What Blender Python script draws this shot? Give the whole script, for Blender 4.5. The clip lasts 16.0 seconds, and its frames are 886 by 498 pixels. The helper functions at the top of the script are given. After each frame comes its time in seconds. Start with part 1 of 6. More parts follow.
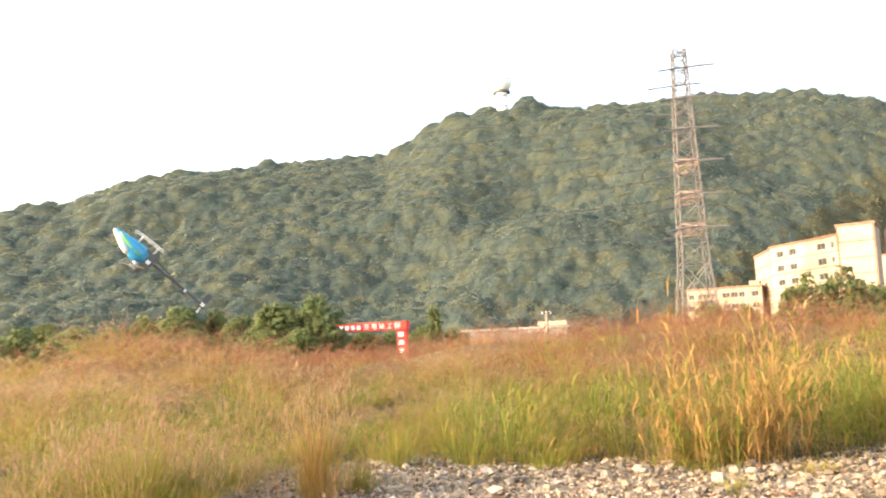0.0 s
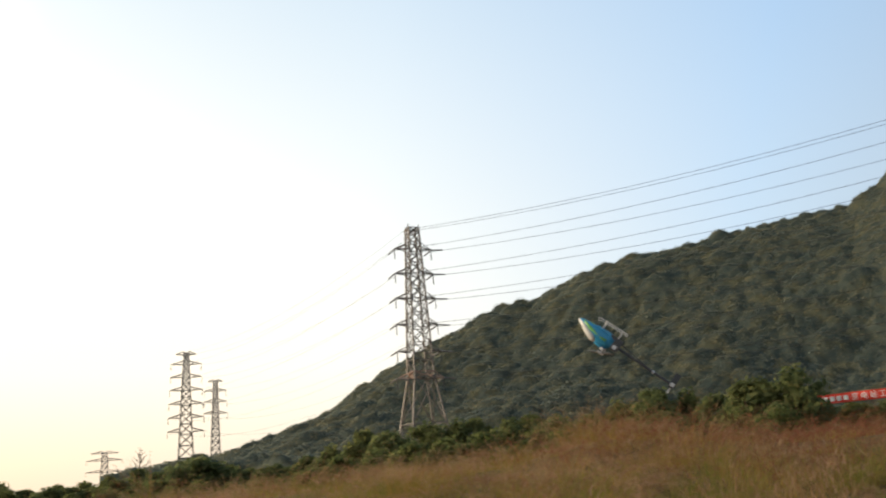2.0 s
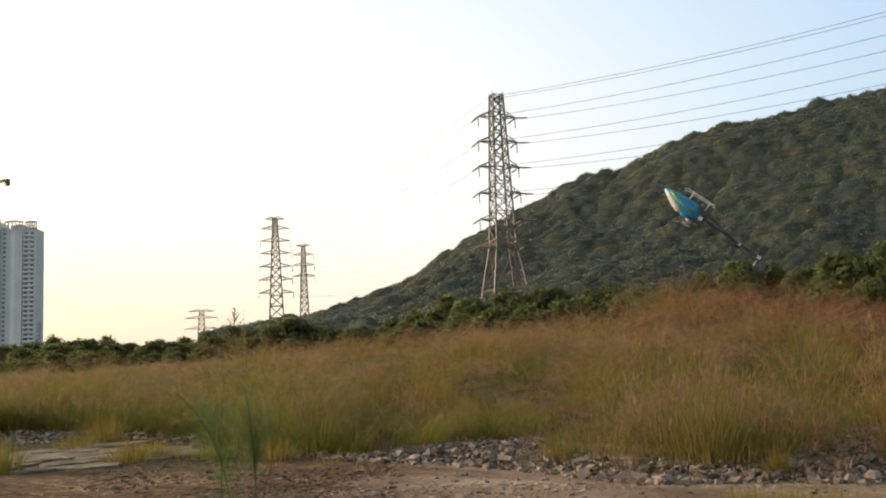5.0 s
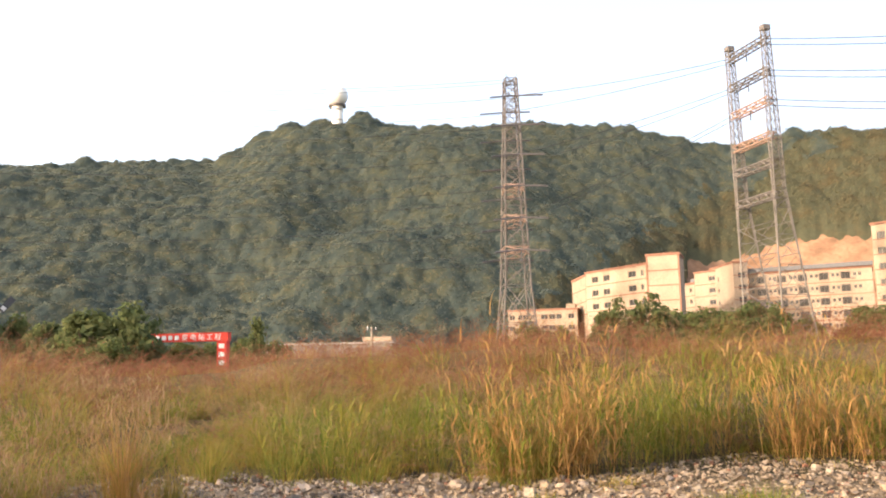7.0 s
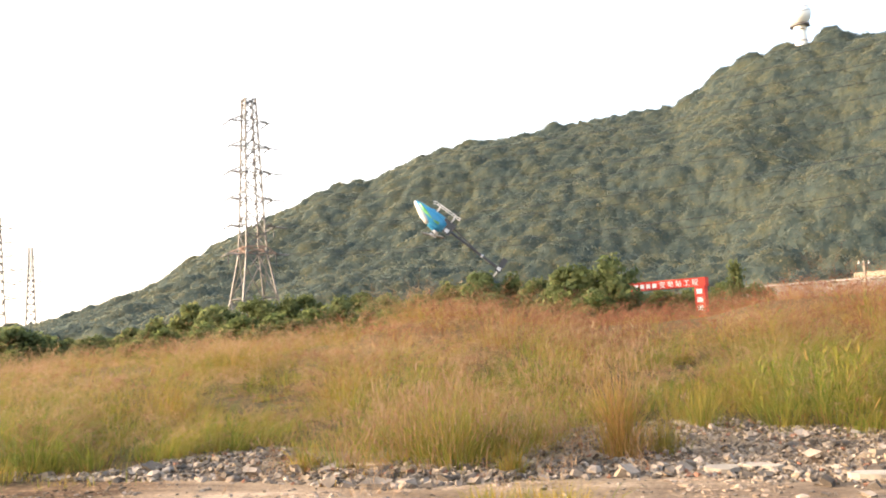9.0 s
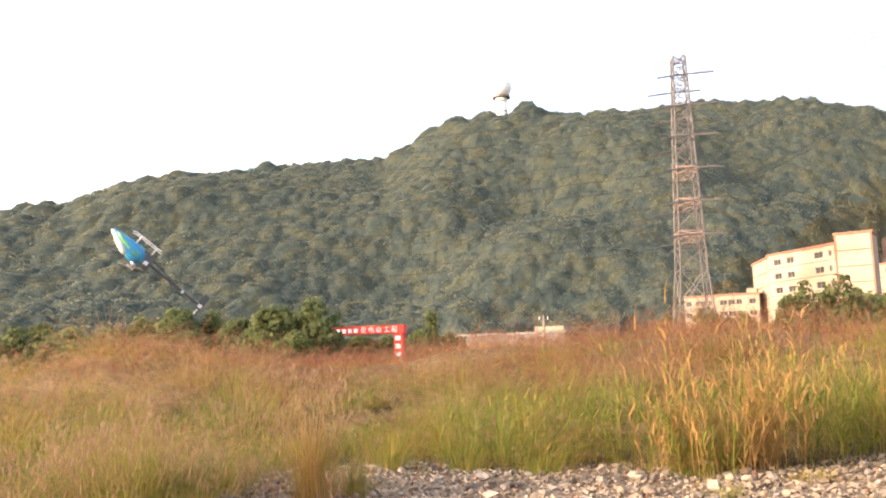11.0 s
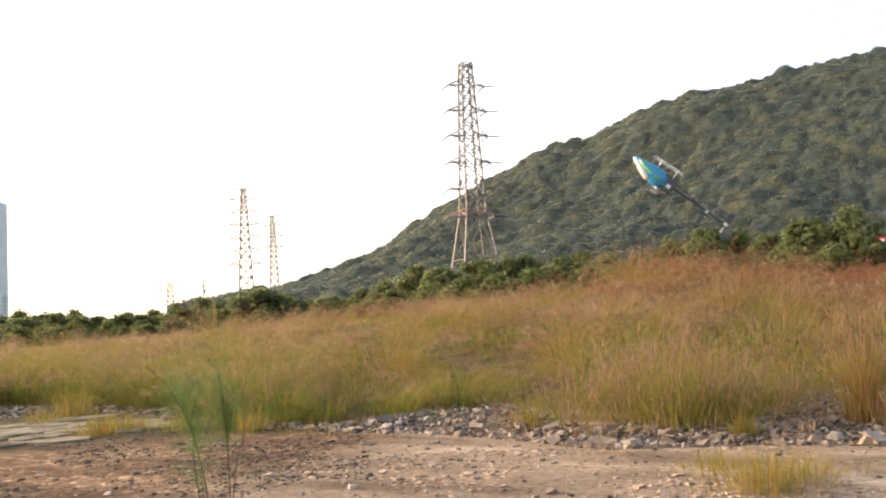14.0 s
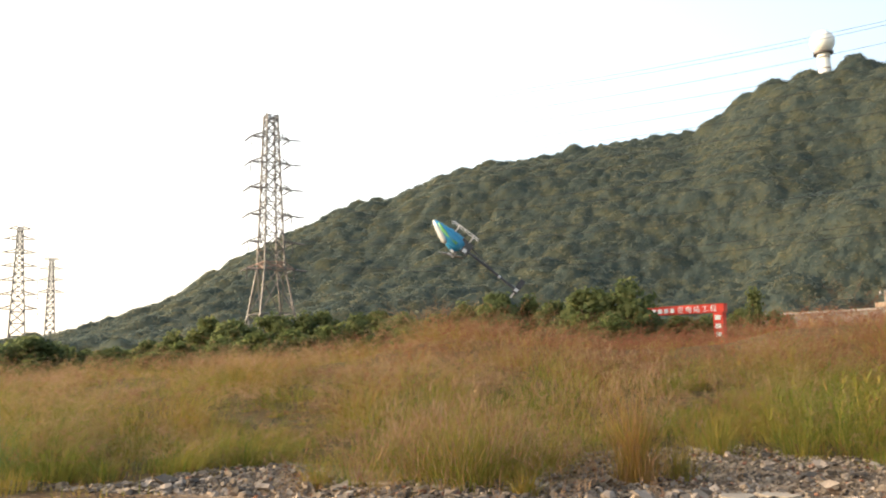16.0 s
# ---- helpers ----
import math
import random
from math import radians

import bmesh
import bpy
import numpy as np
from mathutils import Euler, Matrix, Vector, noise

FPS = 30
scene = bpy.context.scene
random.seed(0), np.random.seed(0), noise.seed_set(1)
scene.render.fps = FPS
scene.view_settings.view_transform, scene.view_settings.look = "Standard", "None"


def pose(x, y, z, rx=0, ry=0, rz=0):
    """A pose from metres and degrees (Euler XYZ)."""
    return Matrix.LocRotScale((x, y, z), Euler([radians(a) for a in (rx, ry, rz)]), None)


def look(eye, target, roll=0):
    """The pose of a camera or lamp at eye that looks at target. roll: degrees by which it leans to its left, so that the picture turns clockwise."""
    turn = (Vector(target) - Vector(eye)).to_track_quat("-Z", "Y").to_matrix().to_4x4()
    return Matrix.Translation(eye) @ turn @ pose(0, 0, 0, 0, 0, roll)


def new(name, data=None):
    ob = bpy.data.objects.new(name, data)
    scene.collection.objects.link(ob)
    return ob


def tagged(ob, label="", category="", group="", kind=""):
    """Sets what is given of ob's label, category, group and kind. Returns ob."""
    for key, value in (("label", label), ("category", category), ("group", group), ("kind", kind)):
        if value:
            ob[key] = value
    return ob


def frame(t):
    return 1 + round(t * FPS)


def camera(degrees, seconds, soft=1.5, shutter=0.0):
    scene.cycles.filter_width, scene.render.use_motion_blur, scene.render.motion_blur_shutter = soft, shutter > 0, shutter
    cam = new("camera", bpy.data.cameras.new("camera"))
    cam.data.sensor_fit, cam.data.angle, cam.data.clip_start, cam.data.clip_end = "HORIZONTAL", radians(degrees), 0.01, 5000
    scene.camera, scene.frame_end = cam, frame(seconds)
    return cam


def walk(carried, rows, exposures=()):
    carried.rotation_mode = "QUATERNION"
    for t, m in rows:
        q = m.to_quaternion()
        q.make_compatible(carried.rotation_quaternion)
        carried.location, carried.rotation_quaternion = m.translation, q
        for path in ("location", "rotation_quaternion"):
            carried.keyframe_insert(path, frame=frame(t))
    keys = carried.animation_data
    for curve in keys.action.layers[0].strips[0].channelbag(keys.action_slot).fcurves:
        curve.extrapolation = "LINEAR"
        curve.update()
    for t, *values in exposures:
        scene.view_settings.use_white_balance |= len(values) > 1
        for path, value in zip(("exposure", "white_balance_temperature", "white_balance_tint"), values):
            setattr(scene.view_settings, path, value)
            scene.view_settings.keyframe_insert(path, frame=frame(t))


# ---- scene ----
cam = camera(53.05, 16.0, soft=2.0, shutter=0.12)
PATH = [
    (0.0, pose(0.000, 0.000, 1.600, 97.90, 2.03, -2.24)),
    (0.5, pose(0.000, 0.000, 1.600, 97.39, 2.63, -9.64)),
    (1.0, pose(0.000, 0.000, 1.600, 96.76, 3.53, -12.00)),
    (1.5, pose(0.000, 0.000, 1.600, 102.38, 4.10, 7.15)),
    (2.0, pose(0.000, 0.000, 1.600, 104.55, 3.89, 27.51)),
    (2.5, pose(0.000, 0.000, 1.600, 104.22, 3.37, 34.00)),
    (3.0, pose(0.000, 0.000, 1.600, 102.67, 2.84, 35.40)),
    (3.2, pose(0.000, 0.000, 1.600, 101.63, 2.71, 35.98)),
    (5.3, pose(0.000, 0.000, 1.600, 95.98, 1.50, 31.31)),
    (5.5, pose(0.000, 0.000, 1.600, 97.97, 1.76, 28.58)),
    (6.0, pose(0.000, 0.000, 1.600, 100.49, 2.28, 14.76)),
    (6.5, pose(0.000, 0.000, 1.600, 100.09, 1.50, -5.29)),
    (7.0, pose(0.000, 0.000, 1.600, 98.57, 0.96, -13.53)),
    (7.5, pose(0.000, 0.000, 1.600, 97.46, 1.49, 3.52)),
    (8.0, pose(0.000, 0.000, 1.600, 96.42, 2.13, 11.08)),
    (8.5, pose(0.000, 0.000, 1.600, 96.36, 3.37, 14.96)),
    (9.0, pose(0.000, 0.000, 1.600, 96.16, 2.88, 16.64)),
    (9.5, pose(0.000, 0.000, 1.600, 95.50, 3.68, 11.52)),
    (10.0, pose(0.000, 0.000, 1.600, 98.45, 1.55, 3.92)),
    (10.2, pose(0.000, 0.000, 1.600, 98.51, 1.46, 2.34)),
    (12.3, pose(0.000, 0.000, 1.600, 95.96, 0.91, -6.16)),
    (12.5, pose(0.000, 0.000, 1.600, 95.44, 1.36, -0.93)),
    (13.0, pose(0.000, 0.000, 1.600, 95.15, 2.30, 12.48)),
    (13.5, pose(0.000, 0.000, 1.600, 95.23, 3.13, 22.94)),
    (14.0, pose(0.000, 0.000, 1.600, 94.29, 2.96, 30.78)),
    (14.5, pose(0.000, 0.000, 1.600, 95.31, 2.27, 34.59)),
    (15.0, pose(0.000, 0.000, 1.600, 95.67, 1.72, 36.41)),
    (15.5, pose(0.000, 0.000, 1.600, 95.48, 1.14, 26.72)),
    (16.0, pose(0.000, 0.000, 1.600, 97.47, 1.45, 17.62)),
]
EXPOSURE = [(0.0, 3.05, 6500, 10.0), (0.5, 3.2, 6500, 10.0), (1.0, 2.8, 6500, 10.0), (1.4, 2.65, 6500, 10.0), (2.0, 1.0, 6500, 10.0), (2.5, 0.25, 6400, 10.0), (3.0, -0.35, 6350, 10.0), (3.2, -0.35, 6350, 10.0), (5.3, 1.1, 6500, 10.6), (5.6, 1.1, 6500, 11.2), (6.0, 1.25, 6500, 12.0), (6.5, 2.1, 6350, 12.0), (7.0, 2.3, 6500, 17.0), (7.5, 2.67, 6500, 16.2), (8.0, 2.7, 6500, 15.5), (9.0, 2.7, 6500, 14.0), (12.5, 2.73, 6500, 24.0), (13.5, 2.45, 6500, 18.7), (14.0, 2.15, 6500, 16.0), (14.5, 1.55, 6500, 13.0), (15.2, 0.75, 6500, 10.0), (16.0, 1.95, 6500, 10.0)]
walk(cam, PATH, EXPOSURE)

# ---- light ----
SUN_AZ, SUN_EL = -107.0, 14.0
sun_way = Vector((math.sin(radians(SUN_AZ)) * math.cos(radians(SUN_EL)), math.cos(radians(SUN_AZ)) * math.cos(radians(SUN_EL)), math.sin(radians(SUN_EL))))
world = bpy.data.worlds.new("sky")
scene.world = world
world.use_nodes = True
wt = world.node_tree
sky = wt.nodes.new("ShaderNodeTexSky")
sky.sky_type = "NISHITA"
sky.sun_disc = False
sky.sun_elevation = radians(SUN_EL)
sky.sun_rotation = radians(SUN_AZ)
sky.air_density, sky.dust_density, sky.ozone_density = 1.0, 3.0, 1.0
# low haze: pale and warm along the horizon, brighter towards the sun, thinning out overhead
coord = wt.nodes.new("ShaderNodeTexCoord")
split_xyz = wt.nodes.new("ShaderNodeSeparateXYZ")
wt.links.new(coord.outputs["Generated"], split_xyz.inputs[0])
height = wt.nodes.new("ShaderNodeValToRGB")
height.color_ramp.elements[0].position, height.color_ramp.elements[0].color = 0.0, (0.94, 0.94, 0.94, 1)
height.color_ramp.elements[1].position, height.color_ramp.elements[1].color = 0.75, (0.30, 0.30, 0.30, 1)
wt.links.new(split_xyz.outputs["Z"], height.inputs[0])
toward = wt.nodes.new("ShaderNodeVectorMath")
toward.operation = "DOT_PRODUCT"
toward.inputs[1].default_value = sun_way
wt.links.new(coord.outputs["Generated"], toward.inputs[0])
glow = wt.nodes.new("ShaderNodeValToRGB")
for k, (p, c) in enumerate(((0.0, (1.25, 1.35, 1.45)), (0.30, (1.85, 2.07, 2.3)), (0.45, (2.7, 3.3, 3.9)), (0.65, (4.9, 4.7, 4.2)), (0.80, (5.9, 5.1, 3.9)), (1.0, (12.5, 9.0, 4.8)))):
    e = glow.color_ramp.elements[k] if k < 2 else glow.color_ramp.elements.new(p)
    e.position, e.color = p, (*c, 1)
spread = wt.nodes.new("ShaderNodeMapRange")
spread.inputs["From Min"].default_value, spread.inputs["From Max"].default_value = -1.0, 1.0
wt.links.new(toward.outputs["Value"], spread.inputs["Value"])
wt.links.new(spread.outputs[0], glow.inputs[0])
haze = wt.nodes.new("ShaderNodeMix")
haze.data_type = "RGBA"
wt.links.new(height.outputs[0], haze.inputs[0])
wt.links.new(sky.outputs[0], haze.inputs[6])
wt.links.new(glow.outputs[0], haze.inputs[7])
layer = wt.nodes.new("ShaderNodeValToRGB")
for k, (p, c) in enumerate(((0.0, (0.78, 0.71, 0.66)), (0.5, (0.95, 1.08, 1.19)), (0.13, (1.12, 1.06, 1.0)))):
    e = layer.color_ramp.elements[k] if k < 2 else layer.color_ramp.elements.new(p)
    e.position, e.color = p, (*c, 1)
wt.links.new(split_xyz.outputs["Z"], layer.inputs[0])
warm = wt.nodes.new("ShaderNodeMix")
warm.data_type, warm.blend_type = "RGBA", "MULTIPLY"
warm.inputs[0].default_value = 1.0
wt.links.new(haze.outputs[2], warm.inputs[6])
wt.links.new(layer.outputs[0], warm.inputs[7])
wt.links.new(warm.outputs[2], wt.nodes["Background"].inputs[0])
wt.nodes["Background"].inputs[1].default_value = 0.125
sun = new("sun", bpy.data.lights.new("sun", "SUN"))
sun.data.energy, sun.data.angle, sun.data.color = 2.15, radians(4.0), (1.0, 0.84, 0.64)
sun.matrix_world = look(sun_way * 50, (0, 0, 0))


# ---- materials ----
def nodes_of(name):
    m = bpy.data.materials.new(name)
    m.use_nodes = True
    return m, m.node_tree, m.node_tree.nodes["Principled BSDF"]


def ramp_of(nt, stops):
    r = nt.nodes.new("ShaderNodeValToRGB")
    while len(r.color_ramp.elements) < len(stops):
        r.color_ramp.elements.new(0.5)
    for e, (p, c) in zip(r.color_ramp.elements, stops):
        e.position, e.color = p, (*c, 1)
    return r


def noise_of(nt, scale, detail=4.0, rough=0.55):
    n = nt.nodes.new("ShaderNodeTexNoise")
    n.inputs["Scale"].default_value, n.inputs["Detail"].default_value, n.inputs["Roughness"].default_value = scale, detail, rough
    g = nt.nodes.new("ShaderNodeNewGeometry")
    nt.links.new(g.outputs["Position"], n.inputs["Vector"])
    return n


def mixed(nt, a, b, fac, mode="MIX"):
    m = nt.nodes.new("ShaderNodeMix")
    m.data_type, m.blend_type = "RGBA", mode
    for sock, v in ((m.inputs[0], fac), (m.inputs[6], a), (m.inputs[7], b)):
        if isinstance(v, (int, float)):
            sock.default_value = v
        elif isinstance(v, tuple):
            sock.default_value = (*v, 1)
        else:
            nt.links.new(v, sock)
    return m.outputs[2]


def surface(name, dark, light, scale=2.0, fine=25.0, rough=0.8, metal=0.0, bump=0.3, depth=0.02, vary="OBJECT", amount=0.35):
    """A two-scale weathered surface: broad stains, fine grain, relief; pieces vary by object or by island."""
    m, nt, b = nodes_of(name)
    broad, grain = noise_of(nt, scale), noise_of(nt, fine, 3.0, 0.65)
    r = ramp_of(nt, [(0.32, dark), (0.68, light)])
    nt.links.new(broad.outputs[0], r.inputs[0])
    g = ramp_of(nt, [(0.3, (0.72, 0.72, 0.72)), (0.7, (1.12, 1.12, 1.12))])
    nt.links.new(grain.outputs[0], g.inputs[0])
    col = mixed(nt, r.outputs[0], g.outputs[0], 0.7, "MULTIPLY")
    if vary == "OBJECT":
        o = nt.nodes.new("ShaderNodeObjectInfo").outputs["Random"]
    else:
        o = nt.nodes.new("ShaderNodeNewGeometry").outputs["Random Per Island"]
    v = ramp_of(nt, [(0.0, (1 - amount,) * 3), (1.0, (1 + amount,) * 3)])
    nt.links.new(o, v.inputs[0])
    col = mixed(nt, col, v.outputs[0], 1.0, "MULTIPLY")
    nt.links.new(col, b.inputs["Base Color"])
    b.inputs["Roughness"].default_value, b.inputs["Metallic"].default_value = rough, metal
    bp = nt.nodes.new("ShaderNodeBump")
    bp.inputs["Strength"].default_value, bp.inputs["Distance"].default_value = bump, depth
    nt.links.new(grain.outputs[0], bp.inputs["Height"])
    nt.links.new(bp.outputs[0], b.inputs["Normal"])
    b.inputs["Specular IOR Level"].default_value = 0.12 if rough > 0.8 else 0.5
    return m


def leafy(name, colours, patch=0.15, rough=0.75, through_light=0.35, island=True, patch_tint=(1.0, 1.0, 1.0), patch_amount=0.6, mottle=0.0, patch_low=(1.0, 1.0, 1.0)):
    """Blades and leaves: each island its own tone, drifting over the ground in patches, letting light through."""
    m, nt, b = nodes_of(name)
    r = ramp_of(nt, [(i / max(1, len(colours) - 1), c) for i, c in enumerate(colours)])
    if island:
        nt.links.new(nt.nodes.new("ShaderNodeNewGeometry").outputs["Random Per Island"], r.inputs[0])
    else:
        nt.links.new(noise_of(nt, 1.2, 5.0, 0.7).outputs[0], r.inputs[0])
    p = noise_of(nt, patch, 2.0, 0.5)
    pr = ramp_of(nt, [(0.30, patch_low), (0.47, (1, 1, 1)), (0.66, patch_tint)])
    nt.links.new(p.outputs[0], pr.inputs[0])
    col = mixed(nt, r.outputs[0], pr.outputs[0], patch_amount, "MULTIPLY")
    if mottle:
        # leaf masses: lit sprays and shaded gaps painted into the colour, with relief
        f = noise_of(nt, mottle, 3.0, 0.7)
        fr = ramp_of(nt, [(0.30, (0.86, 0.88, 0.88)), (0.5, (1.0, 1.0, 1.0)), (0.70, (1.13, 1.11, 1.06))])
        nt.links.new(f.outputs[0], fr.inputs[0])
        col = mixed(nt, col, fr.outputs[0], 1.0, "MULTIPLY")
        bp = nt.nodes.new("ShaderNodeBump")
        bp.inputs["Strength"].default_value, bp.inputs["Distance"].default_value = 0.4, 0.4
        nt.links.new(f.outputs[0], bp.inputs["Height"])
        nt.links.new(bp.outputs[0], b.inputs["Normal"])
    nt.links.new(col, b.inputs["Base Color"])
    b.inputs["Roughness"].default_value = rough
    b.inputs["Specular IOR Level"].default_value = 0.12
    tr = nt.nodes.new("ShaderNodeBsdfTranslucent")
    nt.links.new(col, tr.inputs["Color"])
    mx = nt.nodes.new("ShaderNodeMixShader")
    mx.inputs[0].default_value = through_light
    nt.links.new(b.outputs[0], mx.inputs[1])
    nt.links.new(tr.outputs[0], mx.inputs[2])
    nt.links.new(mx.outputs[0], nt.nodes["Material Output"].inputs["Surface"])
    return m


def plain(name, colour, rough=0.5, metal=0.0):
    return surface(name, tuple(c * 0.82 for c in colour), tuple(min(1.0, c * 1.08) for c in colour), 3.0, 40.0, rough, metal, 0.1, 0.003, amount=0.06)


def ground_material():
    m, nt, b = nodes_of("ground_soil")
    big, mid, fine = noise_of(nt, 0.22, 5.0, 0.6), noise_of(nt, 1.6, 6.0, 0.65), noise_of(nt, 14.0, 5.0, 0.7)
    dirt = ramp_of(nt, [(0.30, (0.076, 0.048, 0.030)), (0.43, (0.15, 0.102, 0.066)), (0.53, (0.25, 0.176, 0.115)), (0.64, (0.43, 0.325, 0.225))])
    # wheel-worn streaks along the track
    geo = nt.nodes.new("ShaderNodeNewGeometry")
    ln = nt.nodes.new("ShaderNodeVectorMath")
    ln.operation = "LENGTH"
    nt.links.new(geo.outputs["Position"], ln.inputs[0])
    sep = nt.nodes.new("ShaderNodeSeparateXYZ")
    nt.links.new(geo.outputs["Position"], sep.inputs[0])
    lay = nt.nodes.new("ShaderNodeMapping")
    lay.inputs["Rotation"].default_value = (0, 0, radians(12))
    lay.inputs["Scale"].default_value = (0.28, 1.25, 1.0)
    nt.links.new(geo.outputs["Position"], lay.inputs["Vector"])
    streak = noise_of(nt, 1.1, 5.0, 0.6)
    nt.links.new(lay.outputs[0], streak.inputs["Vector"])
    soil = mixed(nt, mixed(nt, big.outputs[0], mid.outputs[0], 0.5), streak.outputs[0], 0.5)
    nt.links.new(soil, dirt.inputs[0])
    grit = ramp_of(nt, [(0.34, (0.5, 0.48, 0.46)), (0.5, (1, 1, 1)), (0.66, (1.4, 1.36, 1.3))])
    nt.links.new(fine.outputs[0], grit.inputs[0])
    col = mixed(nt, dirt.outputs[0], grit.outputs[0], 0.75, "MULTIPLY")
    # darker, damper earth on the western part of the track
    west = nt.nodes.new("ShaderNodeMapRange")
    west.inputs["From Min"].default_value, west.inputs["From Max"].default_value = -6.2, -7.6
    wander = nt.nodes.new("ShaderNodeMath")
    wander.operation = "MULTIPLY_ADD"
    nt.links.new(big.outputs[0], wander.inputs[0])
    wander.inputs[1].default_value = 4.0
    nt.links.new(sep.outputs[0], wander.inputs[2])
    shift = nt.nodes.new("ShaderNodeMath")
    shift.operation = "SUBTRACT"
    nt.links.new(wander.outputs[0], shift.inputs[0])
    shift.inputs[1].default_value = 2.0
    nt.links.new(shift.outputs[0], west.inputs["Value"])
    # crumbled: dark clods and pale dusty scraps lie close together there
    crumb = noise_of(nt, 5.5, 5.0, 0.75)
    lumps = ramp_of(nt, [(0.36, (0.26, 0.20, 0.165)), (0.47, (0.52, 0.425, 0.35)), (0.56, (0.66, 0.56, 0.47)), (0.66, (1.5, 1.38, 1.22))])
    nt.links.new(crumb.outputs[0], lumps.inputs[0])
    col = mixed(nt, col, mixed(nt, col, lumps.outputs[0], 1.0, "MULTIPLY"), west.outputs[0])
    # further out the soil lies under litter and undergrowth
    mr = nt.nodes.new("ShaderNodeMapRange")
    mr.inputs["From Min"].default_value, mr.inputs["From Max"].default_value = 12.8, 16.0
    nt.links.new(ln.outputs["Value"], mr.inputs["Value"])
    under = ramp_of(nt, [(0.35, (0.038, 0.030, 0.014)), (0.65, (0.085, 0.062, 0.032))])
    nt.links.new(mid.outputs[0], under.inputs[0])
    floor_far = nt.nodes.new("ShaderNodeMapRange")
    floor_far.inputs["From Min"].default_value, floor_far.inputs["From Max"].default_value = 90.0, 150.0
    nt.links.new(ln.outputs["Value"], floor_far.inputs["Value"])
    wood = ramp_of(nt, [(0.35, (0.075, 0.090, 0.060)), (0.65, (0.11, 0.125, 0.082))])
    nt.links.new(mid.outputs[0], wood.inputs[0])
    litter = ramp_of(nt, [(0.35, (0.075, 0.050, 0.022)), (0.65, (0.125, 0.082, 0.038))])
    nt.links.new(mid.outputs[0], litter.inputs[0])
    thatch = nt.nodes.new("ShaderNodeMapRange")
    thatch.inputs["From Min"].default_value, thatch.inputs["From Max"].default_value = 24.0, 34.0
    nt.links.new(ln.outputs["Value"], thatch.inputs["Value"])
    near_col = mixed(nt, mixed(nt, col, under.outputs[0], mr.outputs[0]), litter.outputs[0], thatch.outputs[0])
    nt.links.new(mixed(nt, near_col, wood.outputs[0], floor_far.outputs[0]), b.inputs["Base Color"])
    b.inputs["Roughness"].default_value = 0.95
    b.inputs["Specular IOR Level"].default_value = 0.05
    bp = nt.nodes.new("ShaderNodeBump")
    bp.inputs["Strength"].default_value, bp.inputs["Distance"].default_value = 0.8, 0.07
    nt.links.new(mixed(nt, mid.outputs[0], fine.outputs[0], 0.5), bp.inputs["Height"])
    nt.links.new(bp.outputs[0], b.inputs["Normal"])
    return m


M_GROUND = ground_material()
M_QUARRY = surface("bare_orange_soil", (0.125, 0.068, 0.038), (0.27, 0.155, 0.09), 0.09, 0.6, 0.95, bump=0.8, depth=0.6)
M_STONE = surface("broken_stone", (0.108, 0.085, 0.065), (0.24, 0.188, 0.145), 3.0, 22.0, 0.9, bump=0.5, depth=0.02, vary="OBJECT", amount=0.65)
M_STONES = surface("broken_stone_rest", (0.108, 0.085, 0.065), (0.24, 0.188, 0.145), 3.0, 22.0, 0.9, bump=0.5, depth=0.02, vary="ISLAND", amount=0.7)
M_BEIGE = surface("beige_broken_stone", (0.138, 0.100, 0.067), (0.245, 0.183, 0.125), 3.0, 22.0, 0.9, bump=0.5, depth=0.02, vary="ISLAND", amount=0.5)
M_CLOD = surface("dry_soil_clod", (0.055, 0.038, 0.024), (0.12, 0.085, 0.055), 3.0, 22.0, 0.95, bump=0.5, depth=0.02, vary="ISLAND", amount=0.4)
M_SHARD = surface("pink_brick_shard", (0.24, 0.155, 0.10), (0.35, 0.25, 0.172), 3.0, 22.0, 0.9, bump=0.4, depth=0.01, vary="ISLAND", amount=0.45)
M_BRICK = surface("broken_brick", (0.20, 0.09, 0.055), (0.28, 0.14, 0.09), 4.0, 30.0, 0.9, bump=0.4, depth=0.01)
M_PAVING = surface("weathered_paving", (0.075, 0.056, 0.034), (0.25, 0.198, 0.128), 2.2, 11.0, 0.9, bump=0.5, depth=0.02, amount=0.12)
M_PALE = surface("pale_concrete", (0.21, 0.17, 0.128), (0.32, 0.265, 0.205), 2.0, 18.0, 0.85, bump=0.4, depth=0.01, amount=0.12)
M_GRASS = leafy("green_grass", [(0.088, 0.120, 0.017), (0.145, 0.160, 0.026), (0.198, 0.190, 0.036), (0.240, 0.198, 0.050)], 0.75, through_light=0.45, patch_tint=(1.26, 1.0, 0.9), patch_amount=0.9, patch_low=(0.55, 0.70, 0.52))
M_STRAW = leafy("straw_grass", [(0.185, 0.125, 0.030), (0.260, 0.178, 0.042), (0.310, 0.220, 0.060), (0.215, 0.125, 0.034)], 0.35, through_light=0.45, patch_tint=(1.15, 0.95, 0.85), patch_amount=0.9, patch_low=(0.70, 0.72, 0.62))
M_PLUME = leafy("tan_plume", [(0.235, 0.145, 0.078), (0.295, 0.190, 0.108), (0.345, 0.230, 0.138), (0.245, 0.130, 0.075)], 0.6, through_light=0.5, patch_tint=(0.66, 0.56, 0.52), patch_amount=0.95, patch_low=(1.12, 1.12, 1.02))
